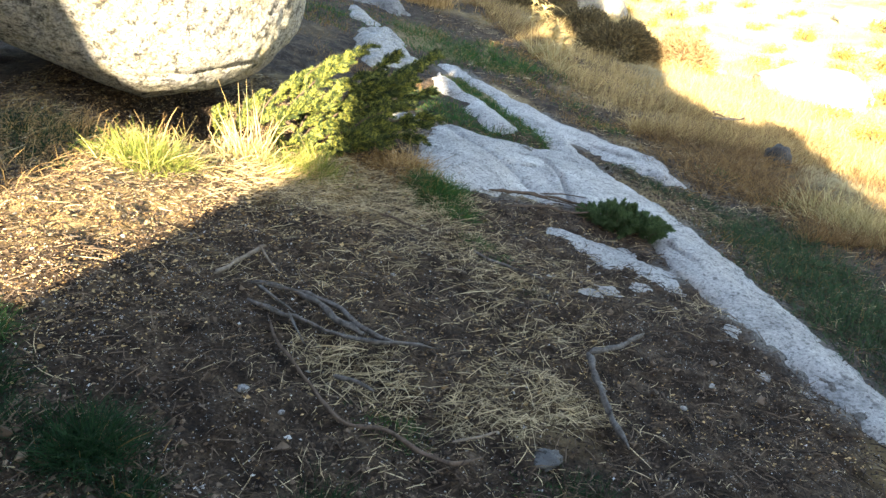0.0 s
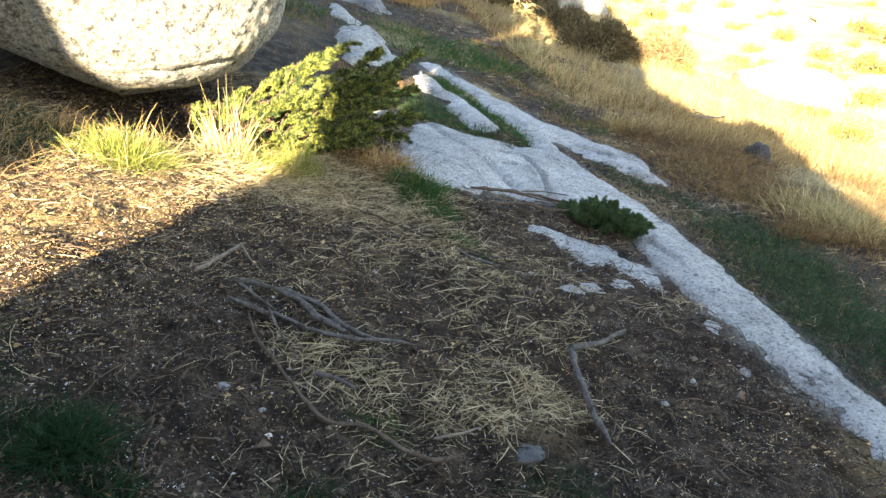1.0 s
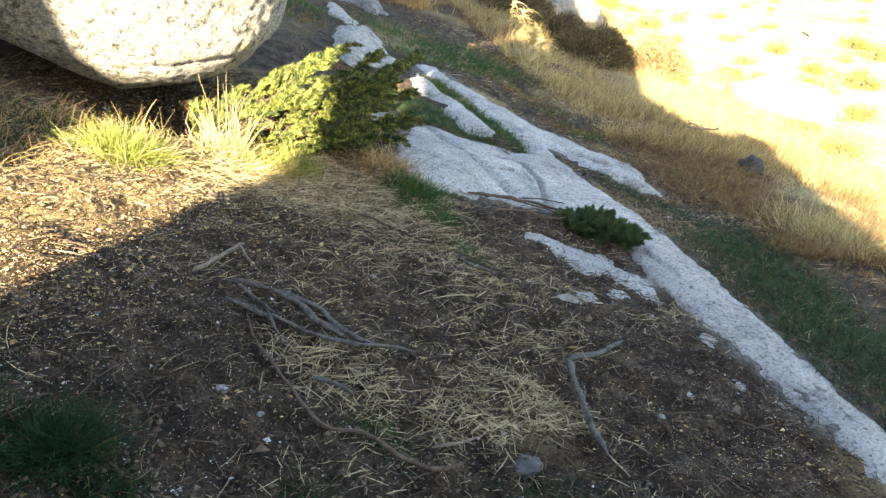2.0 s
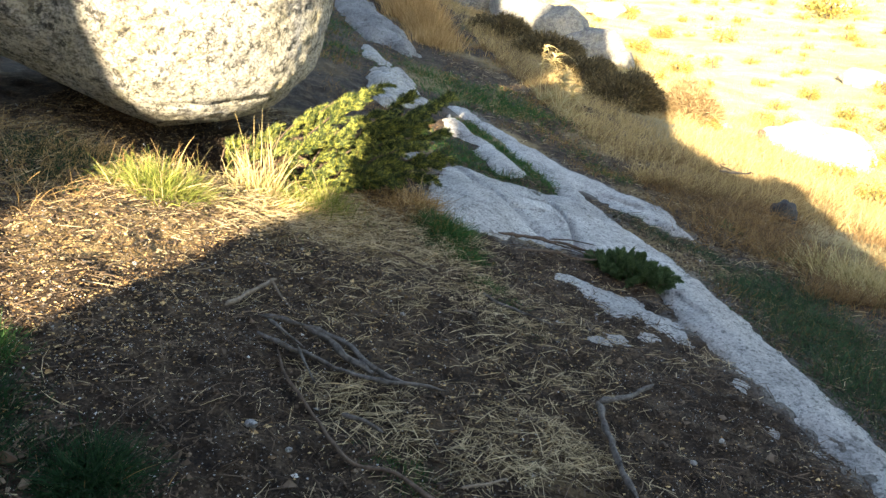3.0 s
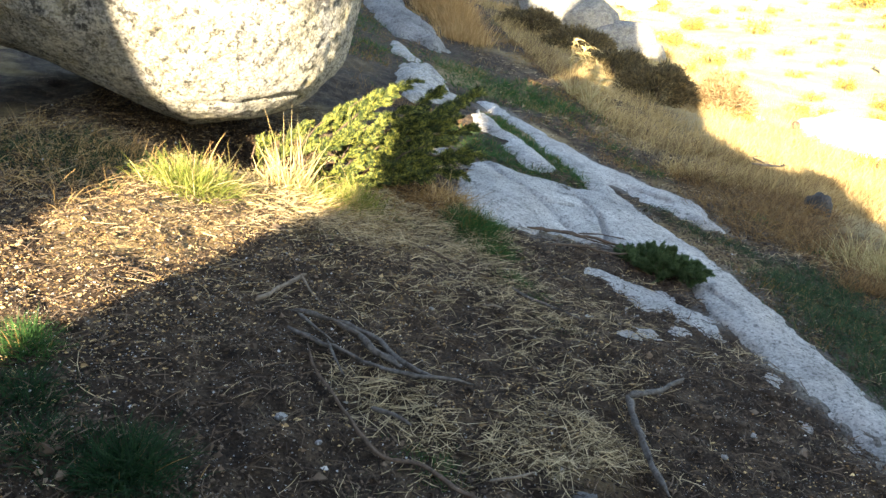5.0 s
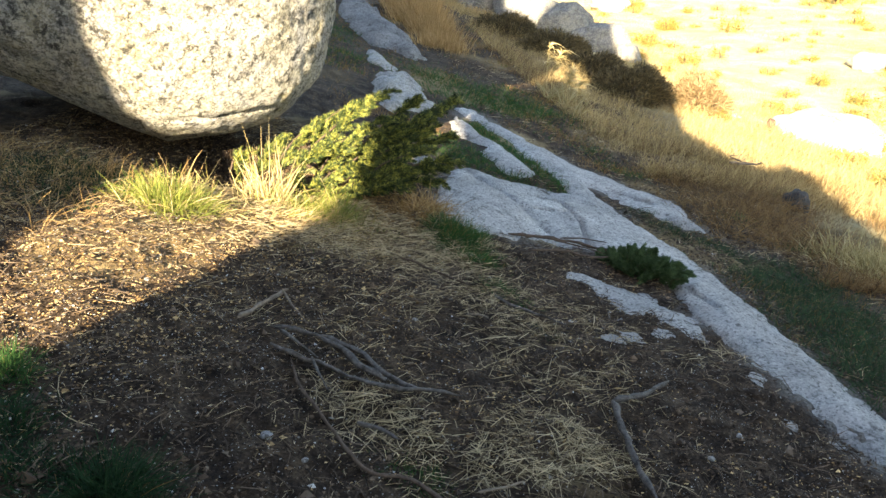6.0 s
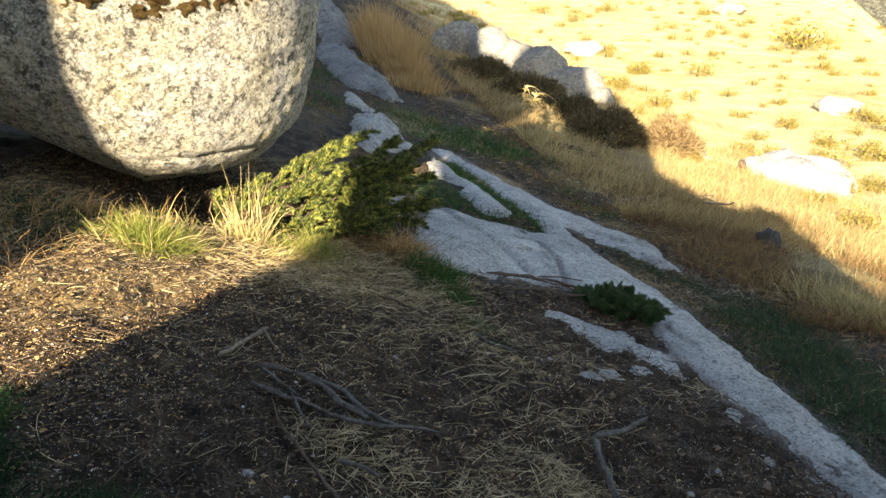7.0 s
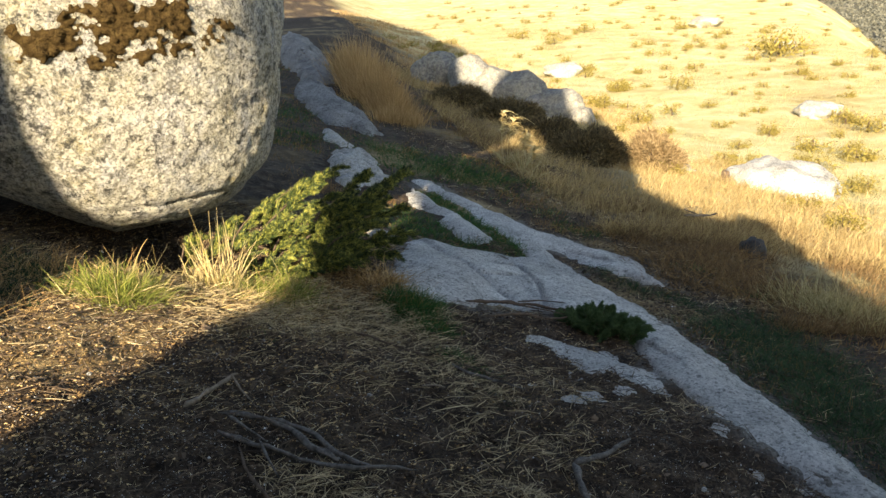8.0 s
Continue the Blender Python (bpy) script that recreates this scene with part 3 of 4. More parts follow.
rock_slab("bedrock_slab", [(-1.97, 14.35), (-2.1, 16.3), (-1.67, 15.7), (-1.15, 14.3), (-0.76, 13.05), (-0.51, 11.8), (-0.56, 11.3), (-0.76, 11.5), (-0.97, 11.85), (-1.17, 11.5), (-1.45, 12.3)], 0.14, 0.10,
          "blue-grey granite whaleback running down to dark soil", step=0.05, seed=9, rag=0.07, material=RIDGE, relief=2.2)
rest("boulder", 0.58, 22.4, (0.66, 0.6, 0.70), "grey boulder beside tall grass, darkened in colour for its shade", 13, z=-0.85, material=SHADED_ROCK)
rest("boulder", 1.40, 21.3, (0.50, 0.55, 0.66), "pale cracked boulder in full sun", 14, turn=10, z=-0.88)
rest("boulder", 1.95, 20.9, (0.50, 0.5, 0.55), "pale rounded boulder leaning on its neighbour", 15, turn=30, z=-1.05)
rest("boulder", 2.50, 20.5, (0.72, 0.6, 0.74), "peaked grey boulder half in shade", 16, turn=-15, power=2.0, z=-1.30)
rest("boulder", 3.25, 20.0, (0.72, 0.5, 0.52), "low grey boulder in the shade", 17, turn=-20, z=-1.50)
rest("boulder", 3.72, 18.9, (0.30, 0.3, 0.32), "small pale boulder catching the sun", 18, z=-1.58)
rest("boulder", 5.45, 12.35, (0.78, 0.7, 0.58), "broad pale granite boulder in sunlit dry grass", 19, turn=-24, power=3.0, detail=5, z=-1.86, material=SLAB, tilt=9)
rest("stone", 4.63, 12.4, (0.07, 0.06, 0.10), "small dark upright stone beside a pale boulder", 20, 0.1, 20, material=ROOT, detail=3, z=-1.45)
rest("boulder", 2.89, 6.95, (0.10, 0.12, 0.14), "small dark rock among tall dry grass", 21, turn=15, material=granite("dark_rock", 0.14, 0.0, 0.8), z=-0.80)
for k, (x, y, a) in enumerate([(5.54, 31.5, 0.7), (9.6, 20.0, 0.55), (16.7, 49.3, 1.0), (15.6, 36.2, 0.5), (4.12, 12.98, 0.2)]):
    tagged(rest("meadow_boulder", x, y, (a, a * 0.8, a * 0.42), "pale granite boulder bedded in the sunlit meadow", 40 + k, 0.3, 40 * k, detail=4, material=BUFF, rough=0.16), group="boulders of the meadow")

# ---------------------------------------------------------------- plants


def ground_at(x, y):
    return land(np.asarray(x, float), np.asarray(y, float))


def tuft(name, x, y, spread, height, count, material, label, lean=0.45, width=0.004, droop=0.35, category="grass", group="", stretch=1.0, toward=(0, 0)):
    ox, oy = rng.normal(size=count) * spread * 0.5, rng.normal(size=count) * spread * 0.5 * stretch
    z0 = float(ground_at(x, y))
    base = np.stack([ox, oy, ground_at(x + ox, y + oy) - z0 - 0.01], 1)
    way = np.stack([ox / spread * lean * 1.0 + rng.normal(size=count) * lean * 0.9 + toward[0], oy / spread * lean * 1.0 + rng.normal(size=count) * lean * 0.9 + toward[1], np.ones(count)], 1)
    long = height * rng.uniform(0.25, 1.1, count) * (1 - 0.35 * np.clip(np.hypot(ox, oy) / spread, 0, 1))
    v, f = blades(base, way, long, width * rng.uniform(0.5, 1.2, count), droop * rng.uniform(0.1, 1.5, count))
    ob = thing(name, (x, y, z0), label, category, group)
    part("grass", v, f, material, ob)["kind"] = "stuff"
    n = max(4, count // (90 if material in (SHADE_DARKGREEN, BANK) else 14))
    i = rng.integers(0, count, n)
    v, f = blades(base[i], way[i] + rng.normal(size=(n, 3)) * 0.25, long[i] * rng.uniform(0.8, 1.25, n), np.full(n, width * 0.8), droop * rng.uniform(0.1, 1.0, n))
    part("dry_stem", v, f, DRY if material in (LIME, DRY, FIELD) else RUSSET, ob, "dead straw-coloured stems")["kind"] = "stuff"
    return ob


tuft("grass_tuft", -1.28, 3.44, 0.16, 0.23, 2000, LIME, "sunlit lime-green grass tuft before the boulder", 0.42, 0.0024, 0.5)
tuft("grass_tuft", -1.28, 3.58, 0.10, 0.33, 34, TAWNY, "dry orange stems in a green tuft", 0.35, 0.005, 0.25)
tuft("grass_tuft", -1.24, 3.52, 0.12, 0.24, 220, DRY, "bleached matted heart of a green tuft", 0.7, 0.004, 0.6)
tuft("grass_tuft", -0.99, 3.96, 0.10, 0.48, 110, DRY, "tall bleached grass bunch in full sun", 0.22, 0.0045, 0.5)
tuft("grass_tuft", -1.10, 4.02, 0.26, 0.30, 90, DRY, "thin bleached grass stems in full sun", 0.35, 0.004, 0.4)
tuft("grass_tuft", -0.95, 3.85, 0.40, 0.22, 1000, DRY, "low matted dry grass in the sun", 1.3, 0.003, 0.7)
tuft("grass_tuft", -0.97, 4.10, 0.07, 0.54, 70, DRY, "tall bleached grass leaning on the juniper", 0.20, 0.005, 0.4)
tuft("grass_tuft", -0.78, 3.80, 0.42, 0.14, 900, TAWNY, "matted orange straw before the juniper", 1.4, 0.0032, 0.7)
tuft("grass_tuft", -0.84, 3.98, 0.24, 0.20, 1000, LIME, "green grass at the foot of the juniper", 0.6, 0.0026, 0.5)
tuft("grass_tuft", -0.66, 4.06, 0.13, 0.22, 700, LIME, "bright green grass clump beside the juniper", 0.4, 0.003, 0.4)
tuft("grass_tuft", -0.70, 4.02, 0.22, 0.24, 260, TAWNY, "orange-brown dry grass beside the juniper", 0.9, 0.003, 0.7)
tuft("grass_tuft", -0.34, 4.40, 0.32, 0.20, 1100, RUSSET, "russet dry grass at the slab's end", 0.9, 0.003, 0.7)
tuft("grass_tuft", -0.22, 4.42, 0.18, 0.24, 420, TAWNY, "russet dry stems leaning on pale rock", 0.6, 0.003, 0.5)
tuft("grass_tuft", -0.05, 4.16, 0.13, 0.16, 2600, GREEN, "short fresh green grass patch in shade", 0.6, 0.003, 0.5, stretch=1.5)
tuft("grass_tuft", 0.03, 3.92, 0.15, 0.10, 2200, GREEN, "short green grass in bare soil", 0.7, 0.0026, 0.5, stretch=1.2)
tuft("grass_tuft", 0.14, 3.48, 0.12, 0.07, 1200, GREEN, "thin green grass in bare soil", 0.7, 0.0022, 0.5, stretch=1.3)
tuft("grass_tuft", 0.23, 3.28, 0.08, 0.05, 420, GREEN, "thin green grass in bare soil", 0.7, 0.002, 0.5)
tuft("grass_tuft", 0.30, 3.02, 0.14, 0.045, 700, SHADE_DARKGREEN, "thin dark green moss and grass in soil", 0.8, 0.002, 0.5)
tuft("grass_tuft", -0.86, 1.60, 0.11, 0.14, 2400, SHADE_DARKGREEN, "dark green grass tuft in shade", 0.55, 0.0024, 0.4)
tuft("grass_tuft", -1.06, 1.60, 0.10, 0.09, 800, SHADE_DARKGREEN, "dark green grass tuft in shade", 0.6, 0.0024, 0.4)
tuft("grass_tuft", -1.17, 1.76, 0.10, 0.11, 900, SHADE_DARKGREEN, "dark green grass tuft in shade", 0.6, 0.0024, 0.4)
tuft("grass_tuft", -0.72, 1.48, 0.08, 0.09, 700, SHADE_DARKGREEN, "dark green grass tuft in shade", 0.6, 0.0024, 0.4)
tuft("grass_tuft", -1.27, 1.97, 0.08, 0.13, 700, GREEN, "bright green grass tuft at the edge of the light", 0.5, 0.0026, 0.4)
tuft("grass_tuft", -0.30, 1.56, 0.12, 0.07, 1400, SHADE_DARKGREEN, "small dark green grass tuft", 0.6, 0.002, 0.4)
tuft("grass_tuft", 0.38, 1.80, 0.14, 0.06, 1300, SHADE_DARKGREEN, "small dark green grass tuft", 0.6, 0.002, 0.4)
tuft("grass_tuft", 0.22, 1.78, 0.10, 0.04, 300, GREEN, "small dark green grass tuft", 0.6, 0.002, 0.4)
tuft("grass_tuft", -0.14, 1.92, 0.13, 0.055, 900, GREEN, "small dark green grass tuft by a root", 0.6, 0.002, 0.4)
tuft("grass_tuft", -0.36, 3.95, 0.10, 0.05, 220, GREEN, "thin green sprigs in dry litter", 0.6, 0.002, 0.4)
tuft("grass_tuft", -0.68, 3.30, 0.12, 0.04, 160, GREEN, "thin green sprigs in dry litter", 0.6, 0.002, 0.4)
for k, (x, y) in enumerate([(-1.95, 3.5), (-2.2, 3.75), (-1.78, 3.56), (-1.66, 3.68), (-1.60, 3.30), (-1.56, 3.62), (-1.85, 3.30), (-1.72, 3.05)]):
    tuft("grass_tuft", x, y, 0.28, 0.21 if k % 2 else 0.14, 420, TAWNY, "dry blond grass in the boulder's shade", 0.8, 0.0028, 0.8, group="grass under the boulder")
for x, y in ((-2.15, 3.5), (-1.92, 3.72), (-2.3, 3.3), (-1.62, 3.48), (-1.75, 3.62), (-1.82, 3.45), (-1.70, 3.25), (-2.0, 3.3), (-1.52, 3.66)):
    tuft("grass_tuft", x, y, 0.22, 0.12, 520, SHADE_DARKGREEN, "dark green grass in the boulder's shade", 0.6, 0.003, 0.5, group="green grass under the boulder")
BANK_SPOTS = [(1.84, 4.40), (1.78, 4.02), (2.05, 4.50), (1.97, 4.10), (1.80, 3.77), (2.05, 4.0), (1.88, 3.51), (1.80, 3.30), (2.05, 3.74), (1.86, 3.10), (2.01, 4.75), (1.95, 2.85), (2.10, 3.3), (2.0, 2.6), (2.2, 3.0), (1.72, 4.5)]
for x, y in BANK_SPOTS:
    tuft("grass_tuft", x, y, 0.30, 0.13, 1000, BANK, "rough dark green grass on the bank below the slab", 0.6, 0.0036, 0.45, group="grass of the bank")
for x, y in ((1.25, 5.63), (1.35, 5.42), (1.46, 5.25), (1.57, 5.11), (1.70, 5.03), (1.82, 4.93), (1.45, 5.38), (1.66, 5.2)):
    tuft("grass_tuft", x, y, 0.17, 0.07, 620, BANK, "short green grass along the slab's foot", 0.7, 0.003, 0.4, group="grass along the slab")
for x, y in ((1.23, 7.78), (1.32, 7.3), (1.45, 7.0), (2.1, 6.0), (2.3, 5.4)):
    tuft("grass_tuft", x, y, 0.2, 0.10, 260, GREEN, "fresh green grass on the bare brow", 0.6, 0.004, 0.4, group="green sprigs of the brow")
for k in range(10):
    f = k / 9
    tuft("grass_tuft", 0.74 - 0.60 * f, 5.98 + 1.85 * f, 0.15, 0.09, 560, GREEN, "short green grass in a crack of the slab", 0.5, 0.004, 0.4, group="grass of the crack", stretch=1.6)
for x, y in ((0.0, 6.55), (0.12, 6.35), (-0.12, 6.75), (0.30, 5.98), (0.42, 5.93), (0.08, 6.1), (-0.1, 6.3)):
    tuft("grass_tuft", x, y, 0.24, 0.10, 420, GREEN, "dark green grass between two ledges", 0.6, 0.004, 0.4, group="grass between ledges")
for x, y in ((-0.15, 9.1), (0.12, 9.35), (0.46, 9.73), (0.78, 9.69), (0.92, 9.43), (0.30, 9.6), (0.62, 9.4), (0.55, 10.2), (-0.5, 10.4), (-0.1, 10.2), (-1.9, 11.6), (-1.7, 12.4), (-1.4, 10.0)):
    tuft("grass_tuft", x, y, 0.55, 0.13, 700, GREEN, "low green grass on the shaded brow", 0.6, 0.006, 0.4, group="grass of the brow", stretch=1.5)
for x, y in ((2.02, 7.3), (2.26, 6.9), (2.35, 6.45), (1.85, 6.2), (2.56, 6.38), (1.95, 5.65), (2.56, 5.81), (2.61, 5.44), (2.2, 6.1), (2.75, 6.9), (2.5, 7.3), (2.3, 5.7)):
    tuft("grass_tuft", x, y, 0.46, 0.30, 520, SHADE_BROWN, "dry brown grass of the hollow, shade put into its colour", 0.7, 0.0045, 0.6, group="brown grass of the hollow")
for x, y in ((2.72, 5.1), (2.66, 5.4), (2.80, 4.9)):
    tuft("grass_tuft", x, y, 0.30, 0.42, 420, FIELD, "bleached dry grass tussock on the brow", 0.45, 0.005, 0.4, group="tussocks of the brow")
for x, y, hh in ((-0.75, 16.0, 1.1), (-0.95, 16.8, 1.3), (-0.55, 15.2, 0.9), (-0.4, 14.6, 0.6), (-1.2, 18.0, 1.4), (-0.75, 15.4, 0.8), (-0.3, 13.6, 0.35)):
    tuft("grass_tuft", x, y, 0.42, hh, 1300, TAWNY, "tall dry tawny grass behind the whaleback", 0.2, 0.010, 0.25, group="tall grass behind the whaleback")
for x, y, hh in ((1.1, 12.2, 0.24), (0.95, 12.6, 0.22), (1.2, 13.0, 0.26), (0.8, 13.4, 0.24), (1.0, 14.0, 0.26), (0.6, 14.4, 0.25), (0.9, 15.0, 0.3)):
    tuft("grass_tuft", x, y, 0.28, hh, 220, SHADE_BROWN, "dry grass darkened to a shaded brown round a tall reed", 0.4, 0.006, 0.45, group="grass round the reed")


def reed(x, y, height, bend, label):
    z = float(ground_at(x, y))
    ob = thing("reed", (x, y, z), label, "reed", "plumed reeds")
    pts = [(bend * f * f - 0.10 * f, 0, height * f) for f in (0, 0.35, 0.7, 1.0)]
    v, f = tube(pts, (0.005, 0.002), 6, 4, 0.05)
    part("stalk", v, f, DRY, ob)
    n = 46
    t = rng.uniform(0.60, 1.0, n)
    base = np.stack([bend * t * t - 0.10 * t, np.zeros(n), height * t], 1)
    way = np.stack([rng.uniform(-0.5, 1.1, n), rng.normal(size=n) * 0.4, np.full(n, 0.8)], 1)
    v, f = blades(base, way, rng.uniform(0.10, 0.26, n), np.full(n, 0.017), rng.uniform(0.5, 1.3, n), 5)
    part("plume", v, f, DRY, ob, "feathery straw-coloured plume")
    n = 12
    v, f = blades(np.stack([rng.normal(size=n) * 0.03, rng.normal(size=n) * 0.03, np.zeros(n)], 1), np.stack([rng.normal(size=n) * 0.5, rng.normal(size=n) * 0.5, np.ones(n)], 1), rng.uniform(0.3, 0.6, n), np.full(n, 0.014), rng.uniform(0.3, 0.7, n))
    part("leaf_blades", v, f, FIELD, ob)
    return ob


reed(1.14, 10.9, 0.70, 0.10, "tall dry reed with a sunlit feathery plume")
reed(1.20, 10.95, 0.62, 0.20, "dry reed with a nodding sunlit plume")
reed(1.38, 10.7, 0.52, 0.14, "shorter dry reed leaning beside a tall one")
reed(1.34, 10.6, 0.44, 0.18, "short dry reed with a sunlit plume")
reed(1.40, 10.0, 0.40, 0.12, "low dry reed with a sunlit plume")


def spreading_juniper(x, y, arms, label, material, size=1.0, per=150):
    """arms: (start, tip, sprays), from the foot. Each arm is a limb that carries many short feathered twigs."""
    z = float(ground_at(x, y))
    ob = thing("juniper", (x, y, z), label, "juniper")
    v, f = tube([(-0.05 * size, 0, -0.06), (-0.02 * size, 0.0, 0.03 * size), (0.04 * size, 0.01, 0.10 * size)], (0.045 * size, 0.025 * size), 8, 3, 0.2)
    part("trunk", v, f, ROOT, ob)
    for k, (b, e, nt) in enumerate(arms):
        b, e = np.array(b), np.array(e)
        mid = (b + e) / 2 + np.array([-0.04, 0, 0.035]) * size + rng.normal(size=3) * 0.015 * size
        v, f = tube([(0.0, 0.0, 0.02 * size), tuple(b), tuple(mid), tuple(e)], (0.008 * size, 0.002 * size), 6, 5, 0.2, k)
        limb = part("limb", v, f, ROOT, ob)
        s = rng.uniform(0.0, 1.0, nt) ** 0.8
        q = s[:, None]
        a = (1 - q) ** 2 * b + 2 * q * (1 - q) * mid + q * q * e
        along = unit(2 * (1 - q) * (mid - b) + 2 * q * (e - mid))
        side = unit(rng.normal(size=(nt, 3)))
        d = unit(along * 0.9 + side * (0.75 - 0.35 * q) + [0.10, 0, 0.10])
        ln = size * (0.135 - 0.055 * s) * rng.uniform(0.6, 1.15, nt)
        pick = np.repeat(np.arange(nt), per)
        n = len(pick)
        u = rng.random(n)
        fork = unit(rng.normal(size=(nt * 5, 3)))[pick * 5 + rng.integers(0, 5, n)]       # side twigs of a spray
        reach = size * rng.uniform(0, 0.034, n) * np.sqrt(u) * (1.15 - u)
        base = a[pick] + d[pick] * (ln[pick] * u)[:, None] + fork * reach[:, None] + [0, 0, -0.02 * size] * (u * u)[:, None]
        way = unit(d[pick] + fork * 0.5 + rng.normal(size=(n, 3)) * 0.35)
        v, f = spikes(base, way, rng.uniform(0.012, 0.028, n) * size ** 0.5, rng.uniform(0.0018, 0.0034, n) * size ** 0.5)
        part("spray", v, f, material, limb, smooth=False)
    return ob


ARMS = [((-0.36, -0.10, 0.08), (-0.14, 0.08, 0.33), 34), ((-0.20, -0.10, 0.16), (0.23, 0.20, 0.49), 44), ((-0.12, -0.20, 0.10), (0.21, -0.05, 0.38), 40), ((-0.50, -0.15, 0.05), (-0.36, 0.0, 0.24), 26),
        ((0.0, -0.10, 0.10), (0.54, 0.25, 0.38), 44), ((0.10, -0.10, 0.05), (0.64, 0.0, 0.13), 36), ((0.10, -0.20, 0.03), (0.45, -0.10, 0.22), 32), ((-0.10, -0.30, 0.0), (0.08, -0.30, 0.17), 26),
        ((-0.32, -0.25, 0.02), (-0.12, -0.26, 0.24), 28), ((0.0, -0.30, -0.03), (0.22, -0.25, 0.10), 24), ((-0.56, -0.20, 0.03), (-0.54, -0.15, 0.20), 18), ((0.10, 0.05, 0.10), (0.38, 0.20, 0.42), 30),
        ((-0.25, 0.0, 0.12), (0.05, 0.18, 0.42), 30), ((-0.10, -0.36, -0.04), (0.0, -0.38, 0.05), 16), ((0.15, -0.10, 0.0), (0.52, -0.12, 0.04), 22), ((0.0, 0.0, 0.05), (0.30, 0.10, 0.28), 34), ((-0.15, -0.1, 0.05), (-0.05, -0.12, 0.22), 24)]
ARMS += [((0.05, -0.05, 0.05), (0.40, 0.02, 0.24), 38), ((0.05, 0.05, 0.05), (0.48, 0.15, 0.27), 38), ((0.08, -0.15, 0.0), (0.36, -0.16, 0.12), 34), ((0.15, 0.10, 0.05), (0.60, 0.18, 0.22), 34),
         ((0.0, -0.05, 0.08), (0.26, 0.04, 0.33), 36), ((0.12, 0.0, 0.0), (0.56, -0.04, 0.09), 30),
         ((0.20, 0.10, 0.15), (0.62, 0.32, 0.40), 34), ((0.06, -0.22, -0.02), (0.30, -0.24, 0.05), 26), ((-0.22, -0.30, -0.01), (-0.05, -0.34, 0.12), 24), ((0.15, 0.05, 0.1), (0.50, 0.28, 0.30), 30)]
spreading_juniper(-0.68, 4.70, ARMS, "spreading yellow-green juniper half in sun", NEEDLE)
CUSHION = []
for k in range(40):
    q, w = k * 2.4, 0.25 + 0.75 * ((k * 7) % 11) / 10
    u, v = 0.23 * math.cos(q) * w, 0.11 * math.sin(q) * w
    CUSHION.append(((0.6 * u + 0.2 * v, 0.6 * v - 0.5 * u, 0.0), (u + 0.4 * v, v - 0.85 * u, 0.05 + 0.07 * (1 - w * w) + 0.025 * ((k * 5) % 4) / 3), 22))
spreading_juniper(1.0, 4.24, CUSHION, "low dark green juniper cushion on pale rock", NEEDLE_DARK, 0.5, 130)

# ---------------------------------------------------------------- dead wood


def lying(name, plan, radii, material, label, lift=0.01, category="branch", twigs=(), wander=1.1):
    pts = [(x, y, float(lie(np.array(x), np.array(y))) + 0.02 + lift) for x, y in plan]
    x0, y0, z0 = pts[0]
    v, f = tube([(x - x0, y - y0, z - z0) for x, y, z in pts], (radii[0] * 0.85, radii[1] * 0.85), 8, 7, 0.4, len(plan) + x0, wander)
    if not twigs:
        ob = part(name, v, f, material)
        ob.location = pts[0]
        return tagged(ob, label, category)
    ob = thing(name, pts[0], label, category)
    part("stem", v, f, material, ob)
    for tw in twigs:
        q = [(x - x0, y - y0, float(lie(np.array(x), np.array(y))) + 0.03 + lift - z0) for x, y in tw]
        v, f = tube(q, (radii[0] * 0.5, radii[0] * 0.2), 6, 5, 0.2, x0)
        part("twig", v, f, material, ob)
    return ob


lying("stick", [(-0.77, 2.51), (-0.72, 2.66), (-0.67, 2.84)], (0.010, 0.007), STICK, "short bleached stick lying on dark soil", 0.01, "stick", [[(-0.68, 2.80), (-0.62, 2.68), (-0.55, 2.57)]])
lying("branch", [(-0.66, 2.50), (-0.54, 2.51), (-0.45, 2.47), (-0.36, 2.39), (-0.27, 2.33)], (0.010, 0.012), BARK, "weathered grey branch lying bent in litter", 0.015)
lying("branch", [(-0.50, 2.52), (-0.38, 2.48), (-0.27, 2.37), (-0.16, 2.31)], (0.008, 0.011), BARK, "weathered grey branch beside another", 0.012)
lying("branch", [(-0.64, 2.38), (-0.51, 2.34), (-0.40, 2.30), (-0.26, 2.28), (-0.15, 2.30), (-0.02, 2.33)], (0.011, 0.006), BARK, "long grey-brown branch crossing dry straw", 0.02, twigs=[[(-0.62, 2.46), (-0.55, 2.40), (-0.48, 2.34)], [(-0.50, 2.34), (-0.46, 2.24), (-0.42, 2.16)]])
lying("root", [(-0.57, 2.34), (-0.52, 2.2), (-0.45, 2.10), (-0.36, 1.96), (-0.28, 1.86), (-0.16, 1.86), (-0.05, 1.79), (0.02, 1.78), (0.10, 1.83)], (0.005, 0.0075), ROOT, "long thin winding brown root", 0.008, "root")
lying("branch", [(0.77, 2.80), (0.71, 2.72), (0.64, 2.63), (0.57, 2.565), (0.505, 2.515)], (0.007, 0.014), BARK, "forked grey branch half sunk in soil", 0.014, wander=0.5)
lying("branch", [(0.505, 2.525), (0.505, 2.42), (0.51, 2.30), (0.515, 2.17), (0.545, 2.0)], (0.015, 0.010), BARK, "grey branch half sunk in soil", 0.012, wander=0.5)
lying("root", [(0.25, 4.36), (0.5, 4.46), (0.71, 4.50), (0.90, 4.42)], (0.012, 0.008), ROOT, "brown root along the foot of the slab", 0.012, "root", [[(0.45, 4.42), (0.62, 4.40), (0.80, 4.36)], [(0.55, 4.48), (0.70, 4.58), (0.85, 4.6)]])
